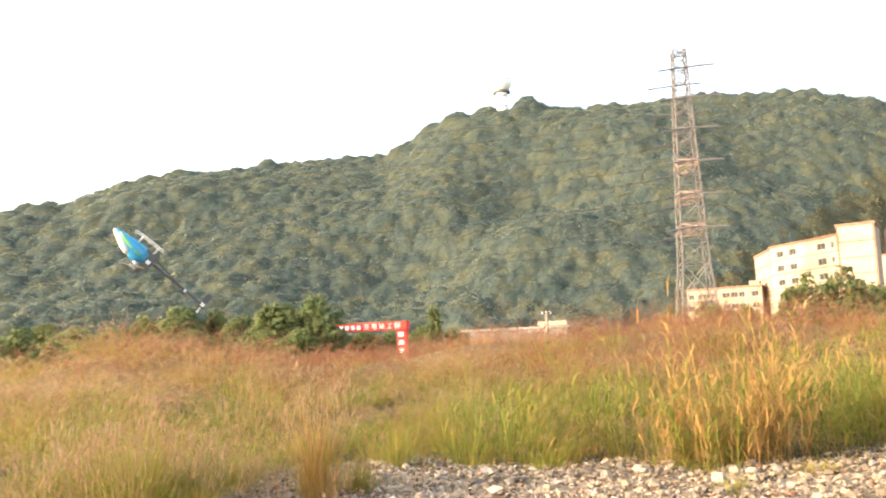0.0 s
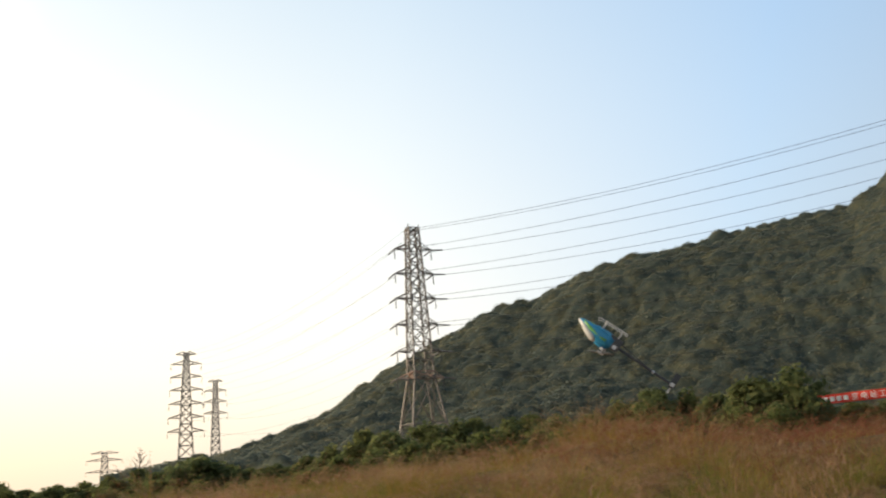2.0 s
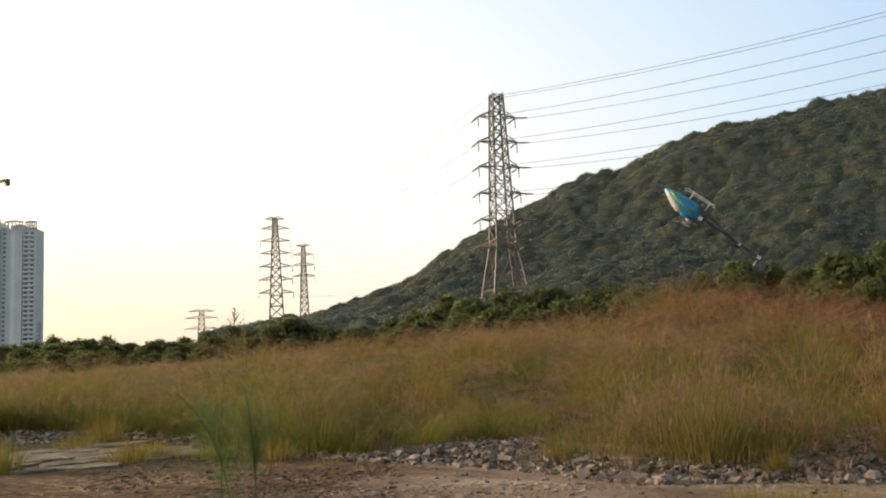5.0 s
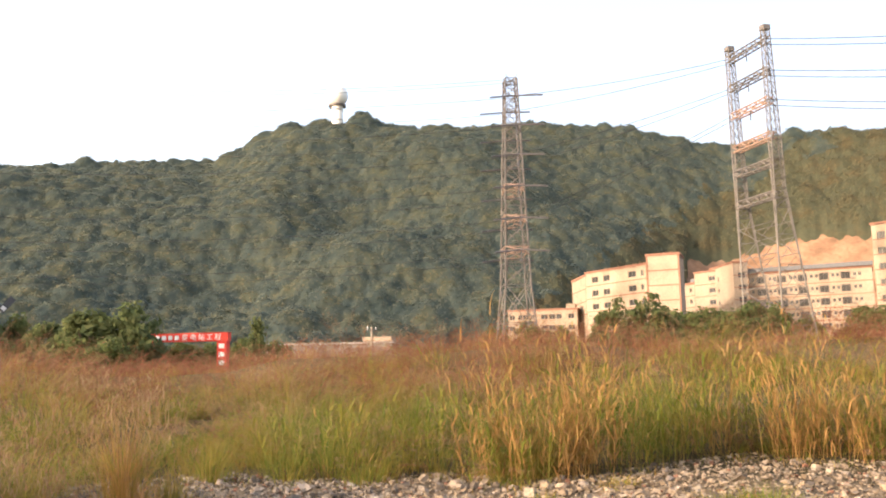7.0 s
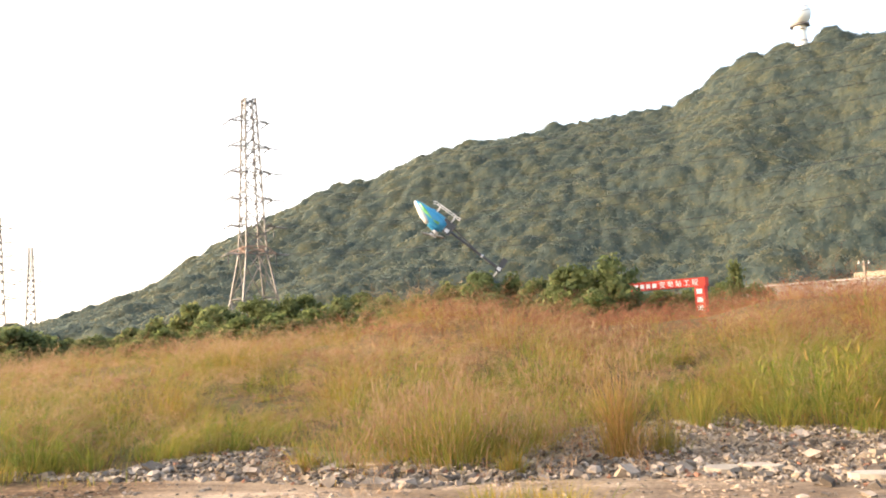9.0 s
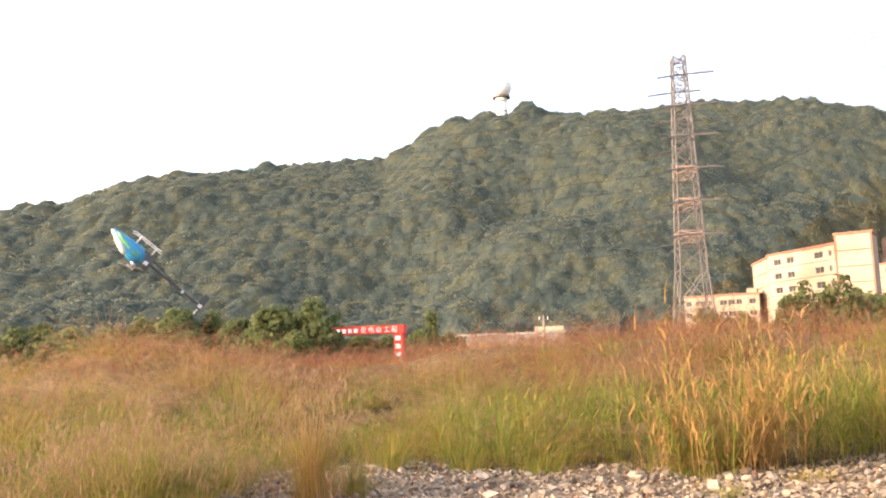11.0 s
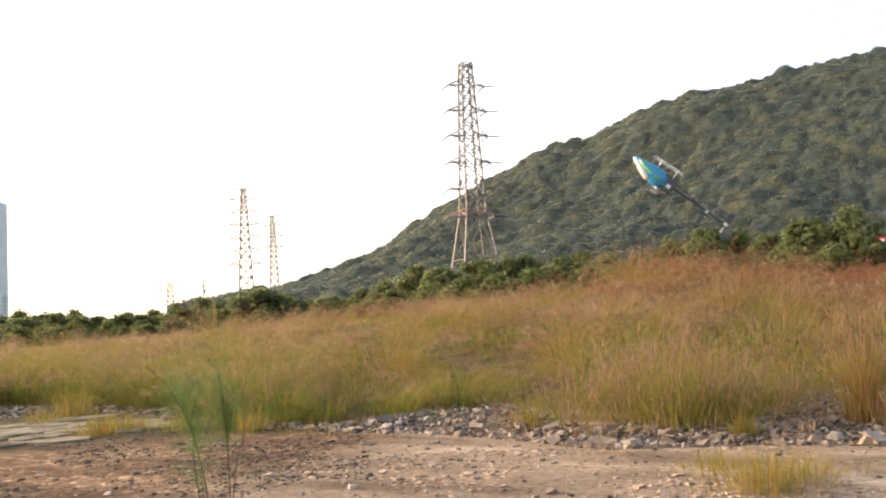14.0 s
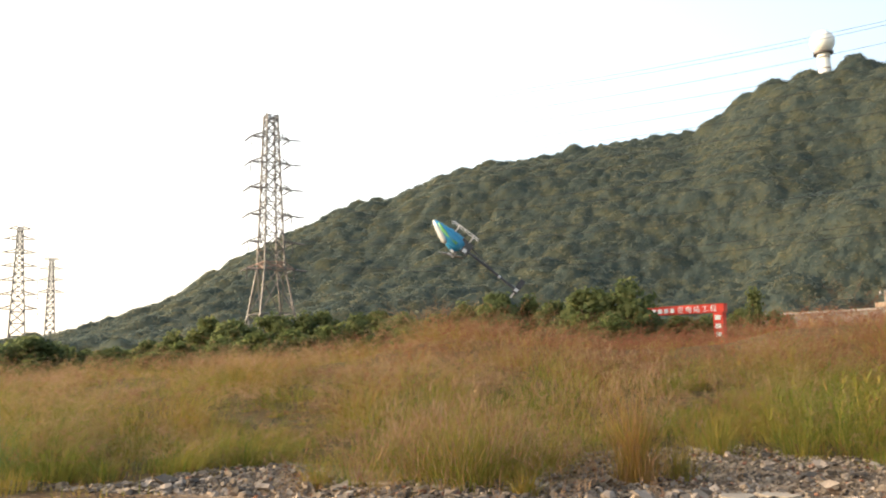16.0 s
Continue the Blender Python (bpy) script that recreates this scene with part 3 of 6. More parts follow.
def pylon(name, az, r, top_el, arms, spread, turn, label, base_half=4.6, top_half=1.3, waist=0.22, strings="hang", line_ways=(), leg_w=0.34, bar_w=0.15, sink=0.3, string=3.6, rise=1.7, waist_half=None):
    x, y, z = on_ground(az, r, -sink)
    height = 1.6 + r * math.tan(radians(top_el)) - z
    root = tagged(empty(name, (x, y, z), turn), label, "pylon", "power line pylons")
    zw = height * waist
    wh = waist_half or top_half + (base_half - top_half) * 0.52
    widths = lambda q: base_half + (wh - base_half) * q / zw if q < zw else wh + (top_half - wh) * (q - zw) / (height - zw)
    for sx in (-1, 1):
        for sy in (-1, 1):
            part("leg", tube([(sx * base_half, sy * base_half, 0), (sx * wh, sy * wh, zw), (sx * top_half, sy * top_half, height)], leg_w), M_STEEL, root)
            part("footing", box(sx * base_half - 0.6, sy * base_half - 0.6, -0.6, sx * base_half + 0.6, sy * base_half + 0.6, sink + 0.25), M_PALE, root, "square concrete footing")
    low = [0, zw * 0.5, zw]
    q, up = zw, []
    while q < height - 1.0:
        q = min(height, q + max(2.2, widths(q) * 1.7))
        up.append(q)
    brace_parts(lattice_bars(widths, low, bar_w * 1.25), root)
    tagged(part("body_bracing", beams(lattice_bars(widths, [zw] + up, bar_w)), M_STEEL, root), kind="stuff")
    tips = []
    for k, (frac, half, rusty) in enumerate(arms):
        za = height * frac
        b = widths(za)
        row = []
        for s in (-1, 1):
            tip = (s * half, 0, za + 0.25)
            items = [((s * b, -b, za), tip, bar_w), ((s * b, b, za), tip, bar_w), ((s * b, -b, za + rise), tip, bar_w), ((s * b, b, za + rise), tip, bar_w)]
            for f in (0.3, 0.6):
                u = Vector((s * b, -b, za)).lerp(Vector(tip), f)
                v = Vector((s * b, b, za)).lerp(Vector(tip), f)
                t2 = Vector((s * b, -b, za + rise)).lerp(Vector(tip), f)
                items += [(u, v, bar_w * 0.8), (u, t2, bar_w * 0.8)]
            arm = part("crossarm", beams(items), M_RUST if rusty else M_STEEL, root, "rust-toned crossarm" if rusty else "")
            tagged(arm, kind="stuff")
            row.append(Vector(tip))
            if k > 0:
                if strings in ("hang", "both"):
                    part("insulator", beams([((tip[0], 0.25, za + 0.2), (tip[0], 0.25, za - 2.6), 0.22, 6)]), M_GLASSY, arm, "dark hanging insulator string")
                for way in line_ways:
                    d = Vector(way)
                    part("tension_insulator", beams([((tip[0], 0, za + 0.2), (tip[0] + d.x * string, d.y * string, za - 0.5), 0.34, 6)]), M_GLASSY, arm, "dark tension insulator string")
        if rusty:
            tagged(part("platform", beams(lattice_bars(lambda q: b, [za, za + 1.7], bar_w * 1.2)), M_RUST, root, "rust-toned bracing ring"), kind="stuff")
        tips.append(row)
    m = root.matrix_basis
    return root, [[m @ t for t in row] for row in tips]


def brace_parts(items, root, mat=None):
    for it in items:
        part("brace", beams([it]), mat or M_STEEL, root)


def local_way(target, at, turn):
    d = Vector(target) - Vector(at)
    a = math.atan2(d.y, d.x) - radians(turn)
    return (math.cos(a), math.sin(a))


P1, P2, PA = polar(-28.45, 230), polar(18.25, 200), polar(-43.15, 423)
P3, P4 = polar(33.3, 190), polar(62, 200)
T1, T2 = 50.0, 84.0
six = lambda h, rust=(): [(f, hh, i in rust) for i, (f, hh) in enumerate(zip((0.985, 0.905, 0.80, 0.695, 0.585, 0.475, 0.365), h))]
_, tips1 = pylon("transmission_pylon", -28.5, 230, 15.97, six((1.7, 5.2, 5.4, 5.6, 5.8, 6.0, 6.4), (6,)), 0, T1, "tall grey lattice power pylon standing among roadside bushes",
                       6.4, 1.4, 0.37, "both", (local_way(PA, P1, T1), local_way(P2, P1, T1)), 0.42, 0.22, waist_half=2.7)
_, tips2 = pylon("transmission_pylon", 18.35, 200, 19.25, six((1.2, 6.4, 6.7, 7.0, 7.3, 7.6, 7.8), (4, 5, 6)), 0, T2, "tall lattice power pylon with rust-toned middle bracing",
                       4.3, 1.35, 0.26, "both", (local_way(P1, P2, T2), local_way(P3, P2, T2)), 0.32, 0.14, string=6.2)
_, tipsa = pylon("transmission_pylon", -43.15, 423, 8.62, six((4.6, 6.6, 6.9, 7.2, 7.5, 7.8, 8.0)), 0, 42, "distant grey lattice power pylon with seven crossarms", 3.9, 1.0, 0.16, "both", (), 0.55, 0.24, rise=1.6, waist_half=3.2)
pylon("transmission_pylon", -41.4, 455, 6.87, [(0.985, 3.6, False), (0.88, 5.2, False), (0.76, 5.4, False), (0.63, 5.6, False)], 0, 40, "distant slim lattice pylon with three wide crossarms", 2.5, 0.8, 0.16, "both", (), 0.55, 0.24, rise=1.4, waist_half=2.15)
pylon("transmission_pylon", -47.75, 700, 2.9, [(0.97, 9.5, False), (0.82, 12.0, False), (0.58, 12.3, False)], 0, 46, "far squat lattice pylon with broad crossarms", 4.0, 1.6, 0.3, "hang", (), 0.5, 0.32)


def portal_pylon():
    """Two braced masts on splayed legs, tied by six lattice girders."""
    a, b = polar(32.35, 196), polar(34.55, 186)
    base = (a + b) / 2
    x, y = base.x, base.y
    z = float(ground_z(x, y)) - 0.3
    top = 1.6 + 196 * math.tan(radians(19.95)) - z
    d = b - a
    half = d.length / 2
    turn = math.degrees(math.atan2(d.y, d.x))
    root = tagged(empty("portal_pylon", (x, y, z), turn), "twin-mast lattice pylon with six rust-toned cross girders", "pylon", "power line pylons")
    back = lambda q: 8.4 - (8.4 - 2.6) * q / (top * 0.5) if q < top * 0.5 else 2.6 - 1.3 * (q - top * 0.5) / (top * 0.5)
    side = lambda q: 0.12 + 0.5 * min(1.0, max(0.0, (q / top - 0.35) / 0.3))
    cuts = [top * k / 6 for k in range(7)]
    for s in (-1, 1):
        for u in (-1, 1):
            for rear in (0, 1):
                part("leg", tube([(s * half + u * side(q0), back(q0) if rear else 0.0, q0) for q0 in cuts], 0.2), M_STEEL, root)
        for rear in (0, 1):
            y0 = back(0) if rear else 0.0
            part("footing", box(s * half - 0.8, y0 - 0.7, -0.6, s * half + 0.8, y0 + 0.7, 0.55), M_PALE, root, "square concrete footing")
        items = []
        q = top * 0.44
        while q < top - 0.4:
            q2 = min(top, q + 2.0)
            c0 = [(s * half - side(q), 0, q), (s * half + side(q), 0, q), (s * half + side(q), back(q), q), (s * half - side(q), back(q), q)]
            c1 = [(s * half - side(q2), 0, q2), (s * half + side(q2), 0, q2), (s * half + side(q2), back(q2), q2), (s * half - side(q2), back(q2), q2)]
            for i in range(4):
                j = (i + 1) % 4
                items += [(c0[i], c1[j], 0.1), (c0[j], c1[i], 0.1), (c1[i], c1[j], 0.1)]
            q = q2
        tagged(part("mast_bracing", beams(items), M_STEEL, root), kind="stuff")
        part("mast_cap", box(s * half - 0.75, -0.15, top - 0.5, s * half + 0.75, 1.5, top + 0.5), M_STEEL, root, "boxed mast head")
        items = []
        for q0, q1 in ((0, 0.09), (0.09, 0.18), (0.18, 0.27), (0.27, 0.36), (0.36, 0.44)):
            items += [((s * half, 0, top * q0), (s * half, back(top * q1), top * q1), 0.13), ((s * half, back(top * q0), top * q0), (s * half, 0, top * q1), 0.13), ((s * half, 0, top * q1), (s * half, back(top * q1), top * q1), 0.13)]
        brace_parts(items, root)
    for rear in (0, 1):
        items = []
        for q0, q1 in ((0.02, 0.115), (0.115, 0.21), (0.21, 0.305), (0.305, 0.4)):
            y0, y1 = (back(top * q0), back(top * q1)) if rear else (0.0, 0.0)
            items += [((-half, y0, top * q0), (half, y1, top * q1), 0.13), ((half, y0, top * q0), (-half, y1, top * q1), 0.13), ((-half, y1, top * q1), (half, y1, top * q1), 0.13)]
            mid = ((-half, (y0 + y1) / 2, top * (q0 + q1) / 2), (half, (y0 + y1) / 2, top * (q0 + q1) / 2), 0.1)
            items.append(mid)
        brace_parts(items, root)
    anchors = []
    for i, frac in enumerate((0.973, 0.873, 0.781, 0.672, 0.59, 0.49)):
        q = top * frac
        items = []
        for w in (0.0, 1.4):
            items += [((-half, w, q), (half, w, q), 0.32), ((-half, w, q - 1.3), (half, w, q - 1.3), 0.32)]
            for k in range(8):
                x0, x1 = -half + 2 * half * k / 8, -half + 2 * half * (k + 1) / 8
                items += [((x0, w, q - 1.3 * (k % 2)), (x1, w, q - 1.3 * ((k + 1) % 2)), 0.2)]
        for k in range(9):
            x0 = -half + 2 * half * k / 8
            items += [((x0, 0, q), (x0, 1.4, q), 0.1), ((x0, 0, q - 1.3), (x0, 1.4, q - 1.3), 0.1)]
        g = part("girder", beams(items), M_RUST if i in (2, 3) else M_STEEL, root, "lattice cross girder")
        if i < 3:
            part("insulator", beams([((0.5, 0, q - 1.2), (0.5, 0, q - 3.4), 0.24, 6)]), M_GLASSY, g, "dark hanging insulator string")
            anchors.append([root.matrix_basis @ Vector((-half, 0, q - 0.6)), root.matrix_basis @ Vector((half, 0, q - 0.6))])
    return root, anchors


_, tips3 = portal_pylon()


def cable(p, q, sag, group, rad=0.045):
    p, q = Vector(p), Vector(q)
    n = 22
    V, F = [], []
    side = (q - p).cross(Vector((0, 0, 1))).normalized()
    for i in range(n + 1):
        t = i / n
        c = p.lerp(q, t) - Vector((0, 0, 4 * sag * t * (1 - t)))
        V += [c + side * rad, c - side * rad * 0.5 + Vector((0, 0, rad * 0.87)), c - side * rad * 0.5 - Vector((0, 0, rad * 0.87))]
    for i in range(n):
        for k in range(3):
            a, b, c, d = 3 * i + k, 3 * i + (k + 1) % 3, 3 * i + 3 + (k + 1) % 3, 3 * i + 3 + k
            F += [(a, b, c), (a, c, d)]
    ob = new("power_cable", arrays_mesh("power_cable", [v[:] for v in V], F, [M_WIRE], None, True))
    return tagged(ob, "thin sagging grey overhead power cable between pylons", "cable", group)


for k in range(7):
    for s in (0, 1):
        drop = Vector((0, 0, -0.5 if k else 0.3))
        cable(tips1[k][s] + drop, tips2[k][s] + drop, 4.2, "cables of the long span", 0.055)
        cable(tipsa[k][s] + drop, tips1[k][s] + drop, 6.0, "cables of the far span", 0.03)
for k in range(3):
    for s in (0, 1):
        cable(tips2[2 * k + 1][s], tips3[k][0] + Vector((0, 0, -1.0 * s)), 0.8, "cables of the short span", 0.07)
        far = P4 + Vector((0, 0, 62 - 7 * k - 2 * s))
        cable(tips3[k][1] + Vector((0, 0, -1.2 * s)), far, 2.5, "cables of the near span", 0.09)


# ---- radar station on the summit ----
def radar_station():
    x, y, z = on_ground(6.8, 446, 0)
    root = tagged(empty("radar_station", (x, y, z)), "white spherical radome on a ribbed tower on the hilltop", "radar")
    top = 1.6 + 446 * math.tan(radians(18.35)) - z
    bm = bmesh.new()
    bmesh.ops.create_uvsphere(bm, u_segments=28, v_segments=18, radius=5.6)
    bmesh.ops.translate(bm, vec=(0, 0, top), verts=bm.verts)
    part("radome", bm, M_DOME, root, "white radome sphere", True)
    part("tower", beams([((0, 0, -1), (0, 0, top - 5.4), 4.8, 18)]), M_DOME, root, "pale cylindrical tower")
    part("deck", beams([((0, 0, top - 6.0), (0, 0, top - 5.1), 7.6, 20)]), M_STEEL, root, "round service deck")
    for i in range(18):
        a = 2 * math.pi * i / 18
        part("rail_post", beams([((math.cos(a) * 4.4, math.sin(a) * 4.4, top - 5.1), (math.cos(a) * 4.4, math.sin(a) * 4.4, top - 4.0), 0.12)]), M_STEEL, root)
    for q in (0.25, 0.5, 0.75):
        part("tower_band", beams([((0, 0, top * q - 3), (0, 0, top * q - 2.6), 5.2, 18)]), M_PALE, root)
    return root


radar_station()


# ---- buildings below the hill ----
def facade(bm, u0, u1, z0, z1, cols, rows, face, depth=0.28, rects=()):
    """A wall face with window openings cut through. cols, rows: spans of the openings; face(u, z, d) gives the place."""
    rects = [(*c, *q) for c in cols for q in rows] + list(rects)
    us = sorted({u0, u1, *[c for s in rects for c in s[:2]]})
    zs = sorted({z0, z1, *[c for s in rects for c in s[2:]]})
    hole = lambda u, z: any(a <= u <= b and c <= z <= d for a, b, c, d in rects)
    quad = lambda *p: bm.faces.new([bm.verts.new(face(*q)) for q in p])
    for a, b in zip(us, us[1:]):
        for c, d in zip(zs, zs[1:]):
            if hole((a + b) / 2, (c + d) / 2):
                quad((a, c, depth), (b, c, depth), (b, c, 0), (a, c, 0))
                quad((a, d, 0), (b, d, 0), (b, d, depth), (a, d, depth))
                quad((a, c, 0), (a, d, 0), (a, d, depth), (a, c, depth))
                quad((b, c, depth), (b, d, depth), (b, d, 0), (b, c, 0))
            else:
                quad((a, c, 0), (b, c, 0), (b, d, 0), (a, d, 0))


def block(root, w, d, h, cols, rows, side_cols=(), name="wall", mat=None, x0=0.0, y0=0.0, z0=0.0, band=True, every=3.3, rects=()):
    """A block w wide, d deep, h high; its front lies along x at y0, with windows in front and on its left side."""
    mat = mat or M_WALL
    bm = bmesh.new()
    facade(bm, x0, x0 + w, z0, z0 + h, cols, rows, lambda u, z, e: (u, y0 + e, z), 0.28, rects)
    wall = part(name + "_front", bm, mat, root)
    bm = bmesh.new()
    facade(bm, y0, y0 + d, z0, z0 + h, side_cols, rows if side_cols else (), lambda u, z, e: (x0 + e, u, z))
    side = part(name + "_side", bm, mat, root)
    bm = bmesh.new()
    for p in (((x0 + w, y0), (x0 + w, y0 + d)), ((x0 + w, y0 + d), (x0, y0 + d))):
        (a, b), (c, e) = p
        bm.faces.new([bm.verts.new(q) for q in ((a, b, z0), (c, e, z0), (c, e, z0 + h), (a, b, z0 + h))])
    part(name + "_back", bm, mat, root)
    part("roof", box(x0 + 0.01, y0 + 0.01, z0 + h - 0.6, x0 + w - 0.01, y0 + d - 0.01, z0 + h - 0.3), M_ROOF, root)
    bm = bmesh.new()
    for c in ((x0 - 0.25, y0 - 0.25, x0 + w + 0.25, y0 + 0.22), (x0 - 0.25, y0 + 0.22, x0 + 0.22, y0 + d), (x0 + w - 0.22, y0 + 0.22, x0 + w + 0.25, y0 + d)):
        add_box(bm, c[0], c[1], z0 + h + 0.002, c[2], c[3], z0 + h + 0.5)
    part("parapet", bm, M_BAND, root, "faded coral parapet coping")
    if band:
        q = z0 + h - every
        while q > z0 + 1:
            part("string_course", box(x0 - 0.06, y0 - 0.06, q - 0.12, x0 + w + 0.06, y0 - 0.004, q + 0.12), M_BAND, root, "thin coral string course")
            q -= every
    for c in cols:
        for rw in rows:
            window(wall, c[0], c[1], rw[0], rw[1], lambda u, z, e: (u, y0 + e, z))
    for c in rects:
        window(wall, *c, lambda u, z, e: (u, y0 + e, z))
    for c in side_cols:
        for rw in rows:
            window(side, c[0], c[1], rw[0], rw[1], lambda u, z, e: (x0 + e, u, z))
    part("interior", box(x0 + 0.32, y0 + 0.32, z0, x0 + w - 0.3, y0 + d - 0.3, z0 + h - 0.7), M_ROOF, root)


def window(parent, u0, u1, z0, z1, face):
    bm = bmesh.new()
    bm.faces.new([bm.verts.new(face(u, z, 0.2)) for u, z in ((u0, z0), (u1, z0), (u1, z1), (u0, z1))])
    t = 0.09
    um = (u0 + u1) / 2
    fr = bmesh.new()
    for a, b, c, d in ((u0, u1, z0, z0 + t), (u0, u1, z1 - t, z1), (u0, u0 + t, z0 + t, z1 - t), (u1 - t, u1, z0 + t, z1 - t), (um - t / 2, um + t / 2, z0 + t, z1 - t)):
        p = [face(u, z, e) for e in (0.12, 0.19) for u, z in ((a, c), (b, c), (b, d), (a, d))]
        v = [fr.verts.new(q) for q in p]
        for f in ((0, 1, 2, 3), (0, 1, 5, 4), (1, 2, 6, 5), (2, 3, 7, 6), (3, 0, 4, 7)):
            fr.faces.new([v[i] for i in f])
    ob = part("window", bm, M_PANE, parent, "dark recessed window pane")
    ob2 = part("window_frame", fr, M_FRAME, parent)
    return ob


def spans(start, count, pitch, width):
    return [(start + i * pitch, start + i * pitch + width) for i in range(count)]


def building_frame(name, az0, r0, az1, r1, label):
    """An Empty at the left foot of a front that runs between two bearings; x along the front, y into the house."""
    a, b = polar(az0, r0), polar(az1, r1)
    turn = math.degrees(math.atan2(b.y - a.y, b.x - a.x))
    z = min(float(ground_z(a.x, a.y)), float(ground_z(b.x, b.y))) - 0.5
    root = tagged(empty(name, (a.x, a.y, z), turn), label, "building", "housing blocks")
    return root, (b - a).length, z


def roof_height(el, r, z):
    return 1.6 + r * math.tan(radians(el)) - z


STOREY = 3.45
# front with paired windows, stair tower beside it
root, w, z = building_frame("apartment_block", 22.85, 232, 26.62, 217, "cream rendered apartment block with coral bands and a stair tower")
h = roof_height(6.7, 232, z)
rows = [(h - 1.05 - STOREY * i - 1.5, h - 1.05 - STOREY * i) for i in range(4)]
block(root, w, 12, h, [(w * a, w * b) for a, b in ((0.10, 0.21), (0.30, 0.41), (0.715, 0.84), (0.915, 0.96))], rows)
root, w, z = building_frame("stair_tower", 26.66, 216.5, 28.68, 215.5, "blank cream stair tower with thin coral bands")
h2 = roof_height(7.7, 216, z)
block(root, w, 9, h2, (), (), every=3.6)
for u in (-0.05, w - 0.35):
    part("corner_strip", box(u, -0.07, 0, u + 0.4, -0.004, h2), M_BAND, root, "coral corner strip")
root, w, z = building_frame("apartment_block", 21.95, 250, 22.82, 236, "cream end of an apartment block behind another")
h = roof_height(6.2, 250, z)
block(root, w, 6, h, (), ())
# low wing
root, w, z = building_frame("low_wing", 17.8, 240, 22.2, 237, "low cream two-storey wing with a strip of windows")
h = roof_height(4.42, 240, z)
block(root, w, 9, h, [(w * a, w * b) for a, b in ((0.02, 0.10), (0.15, 0.21), (0.22, 0.30), (0.33, 0.38), (0.48, 0.58), (0.59, 0.69), (0.70, 0.78), (0.87, 0.96))], [(h - 2.3, h - 0.95), (h - 5.2, h - 3.9)], (), band=False)
part("roof_box", box(w * 0.84, 1.0, h - 0.25, w * 0.97, 4.0, h + 1.7), M_WALL, root, "small cream roof box")
# low block and taller one set back between the others
root, w, z = building_frame("apartment_block", 28.72, 270, 29.52, 265, "low cream apartment block set back in shade")
h = roof_height(5.8, 266, z)
rows = [(h - 1.0 - 3.35 * i - 1.3, h - 1.0 - 3.35 * i) for i in range(4)]
block(root, w, 9, h, [(w * 0.62, w * 0.8)], rows, every=3.35)
part("roof_room", box(w * 0.3, 2.0, h - 0.25, w * 0.92, 6.0, h + 1.9), M_EAVE, root, "dark rooftop water-tank room")
root, w, z = building_frame("apartment_block", 29.54, 262, 30.82, 258, "cream apartment block set back between two others")
h = roof_height(6.42, 262, z)
rows = [(h - 1.1 - 3.35 * i - 1.35, h - 1.1 - 3.35 * i) for i in range(5)]
block(root, w, 9, h, [(w * 0.66, w * 0.96)], rows, [(3.2, 4.0)], every=3.35)
# projecting end of the long block
root, w, z = building_frame("apartment_block", 31.86, 247, 32.69, 248.6, "projecting cream end of the long apartment block")
h = roof_height(6.98, 247, z)
rows = [(h - 2.5 - 3.27 * i - 1.4, h - 2.5 - 3.27 * i) for i in range(5)]
block(root, w, 15.5, h, [(w * 0.34, w * 0.86)], rows, [(9.6, 10.5)], every=3.27)
# long block: one wide caged window and two small ones to each flat
root, w, z = building_frame("apartment_block", 32.73, 252, 39.6, 250, "long cream apartment block with caged windows under a grey roof edge")
h = roof_height(6.2, 252, z)
tops = [h - 0.75 - 3.27 * i for i in range(5)]
rects = []
for i, q in enumerate(tops):
    for k in range(6):
        u = 2.1 + k * 5.15
        if u + 2.2 < w - 0.2:
            rects.append((u, u + 2.2, q - 1.75, q))
        rects += [(c, c + 0.75, q - 1.15, q - 0.15) for c in (u + 2.95, u + 4.1) if c + 1.0 < w]
        if k == 0:
            rects.append((0.7, 1.35, q - 1.15, q - 0.15))
block(root, w, 12, h, (), (), every=3.27, rects=rects)
cage_rng = np.random.default_rng(61)
for q in tops:
    for k in range(6):
        u = 2.1 + k * 5.15
        if u + 2.2 < w - 0.2:
            bars = [((u - 0.1, -0.55, q - 1.8 + 0.62 * j), (u + 2.3, -0.55, q - 1.8 + 0.62 * j), 0.07) for j in range(4)]
            bars += [((u - 0.1 + 0.6 * j, -0.55, q - 1.8), (u - 0.1 + 0.6 * j, -0.55, q + 0.06), 0.06) for j in range(5)]
            bars += [((c, -0.55, y0), (c, 0.0, y0), 0.07) for c in (u - 0.1, u + 2.3) for y0 in (q - 1.8, q + 0.06)]
            part("window_cage", beams(bars), M_STEEL, root, "projecting steel window cage")
            if cage_rng.random() < 0.45:
                part("air_conditioner", box(u + 2.45, -0.45, q - 1.95, u + 3.2, -0.01, q - 1.4), M_PALE, root, "pale outdoor air conditioner")
# dark strip along the eaves, painted for the shade line there
part("roof_edge", box(-0.3, -0.7, h + 0.51, w + 0.3, 1.6, h + 1.6), M_EAVE, root, "projecting roof edge, grey with painted eave shade")
# near block at the end of the row
root, w, z = building_frame("apartment_block", 39.75, 214, 46, 205, "tall cream apartment block at the end of the row")
h = roof_height(8.75, 212, z)
rows = [(h - 1.6 - STOREY * i - 1.6, h - 1.6 - STOREY * i) for i in range(5)]
block(root, w, 14, h, spans(1.0, 4, 4.6, 1.9), rows, spans(3, 2, 5, 1.4))


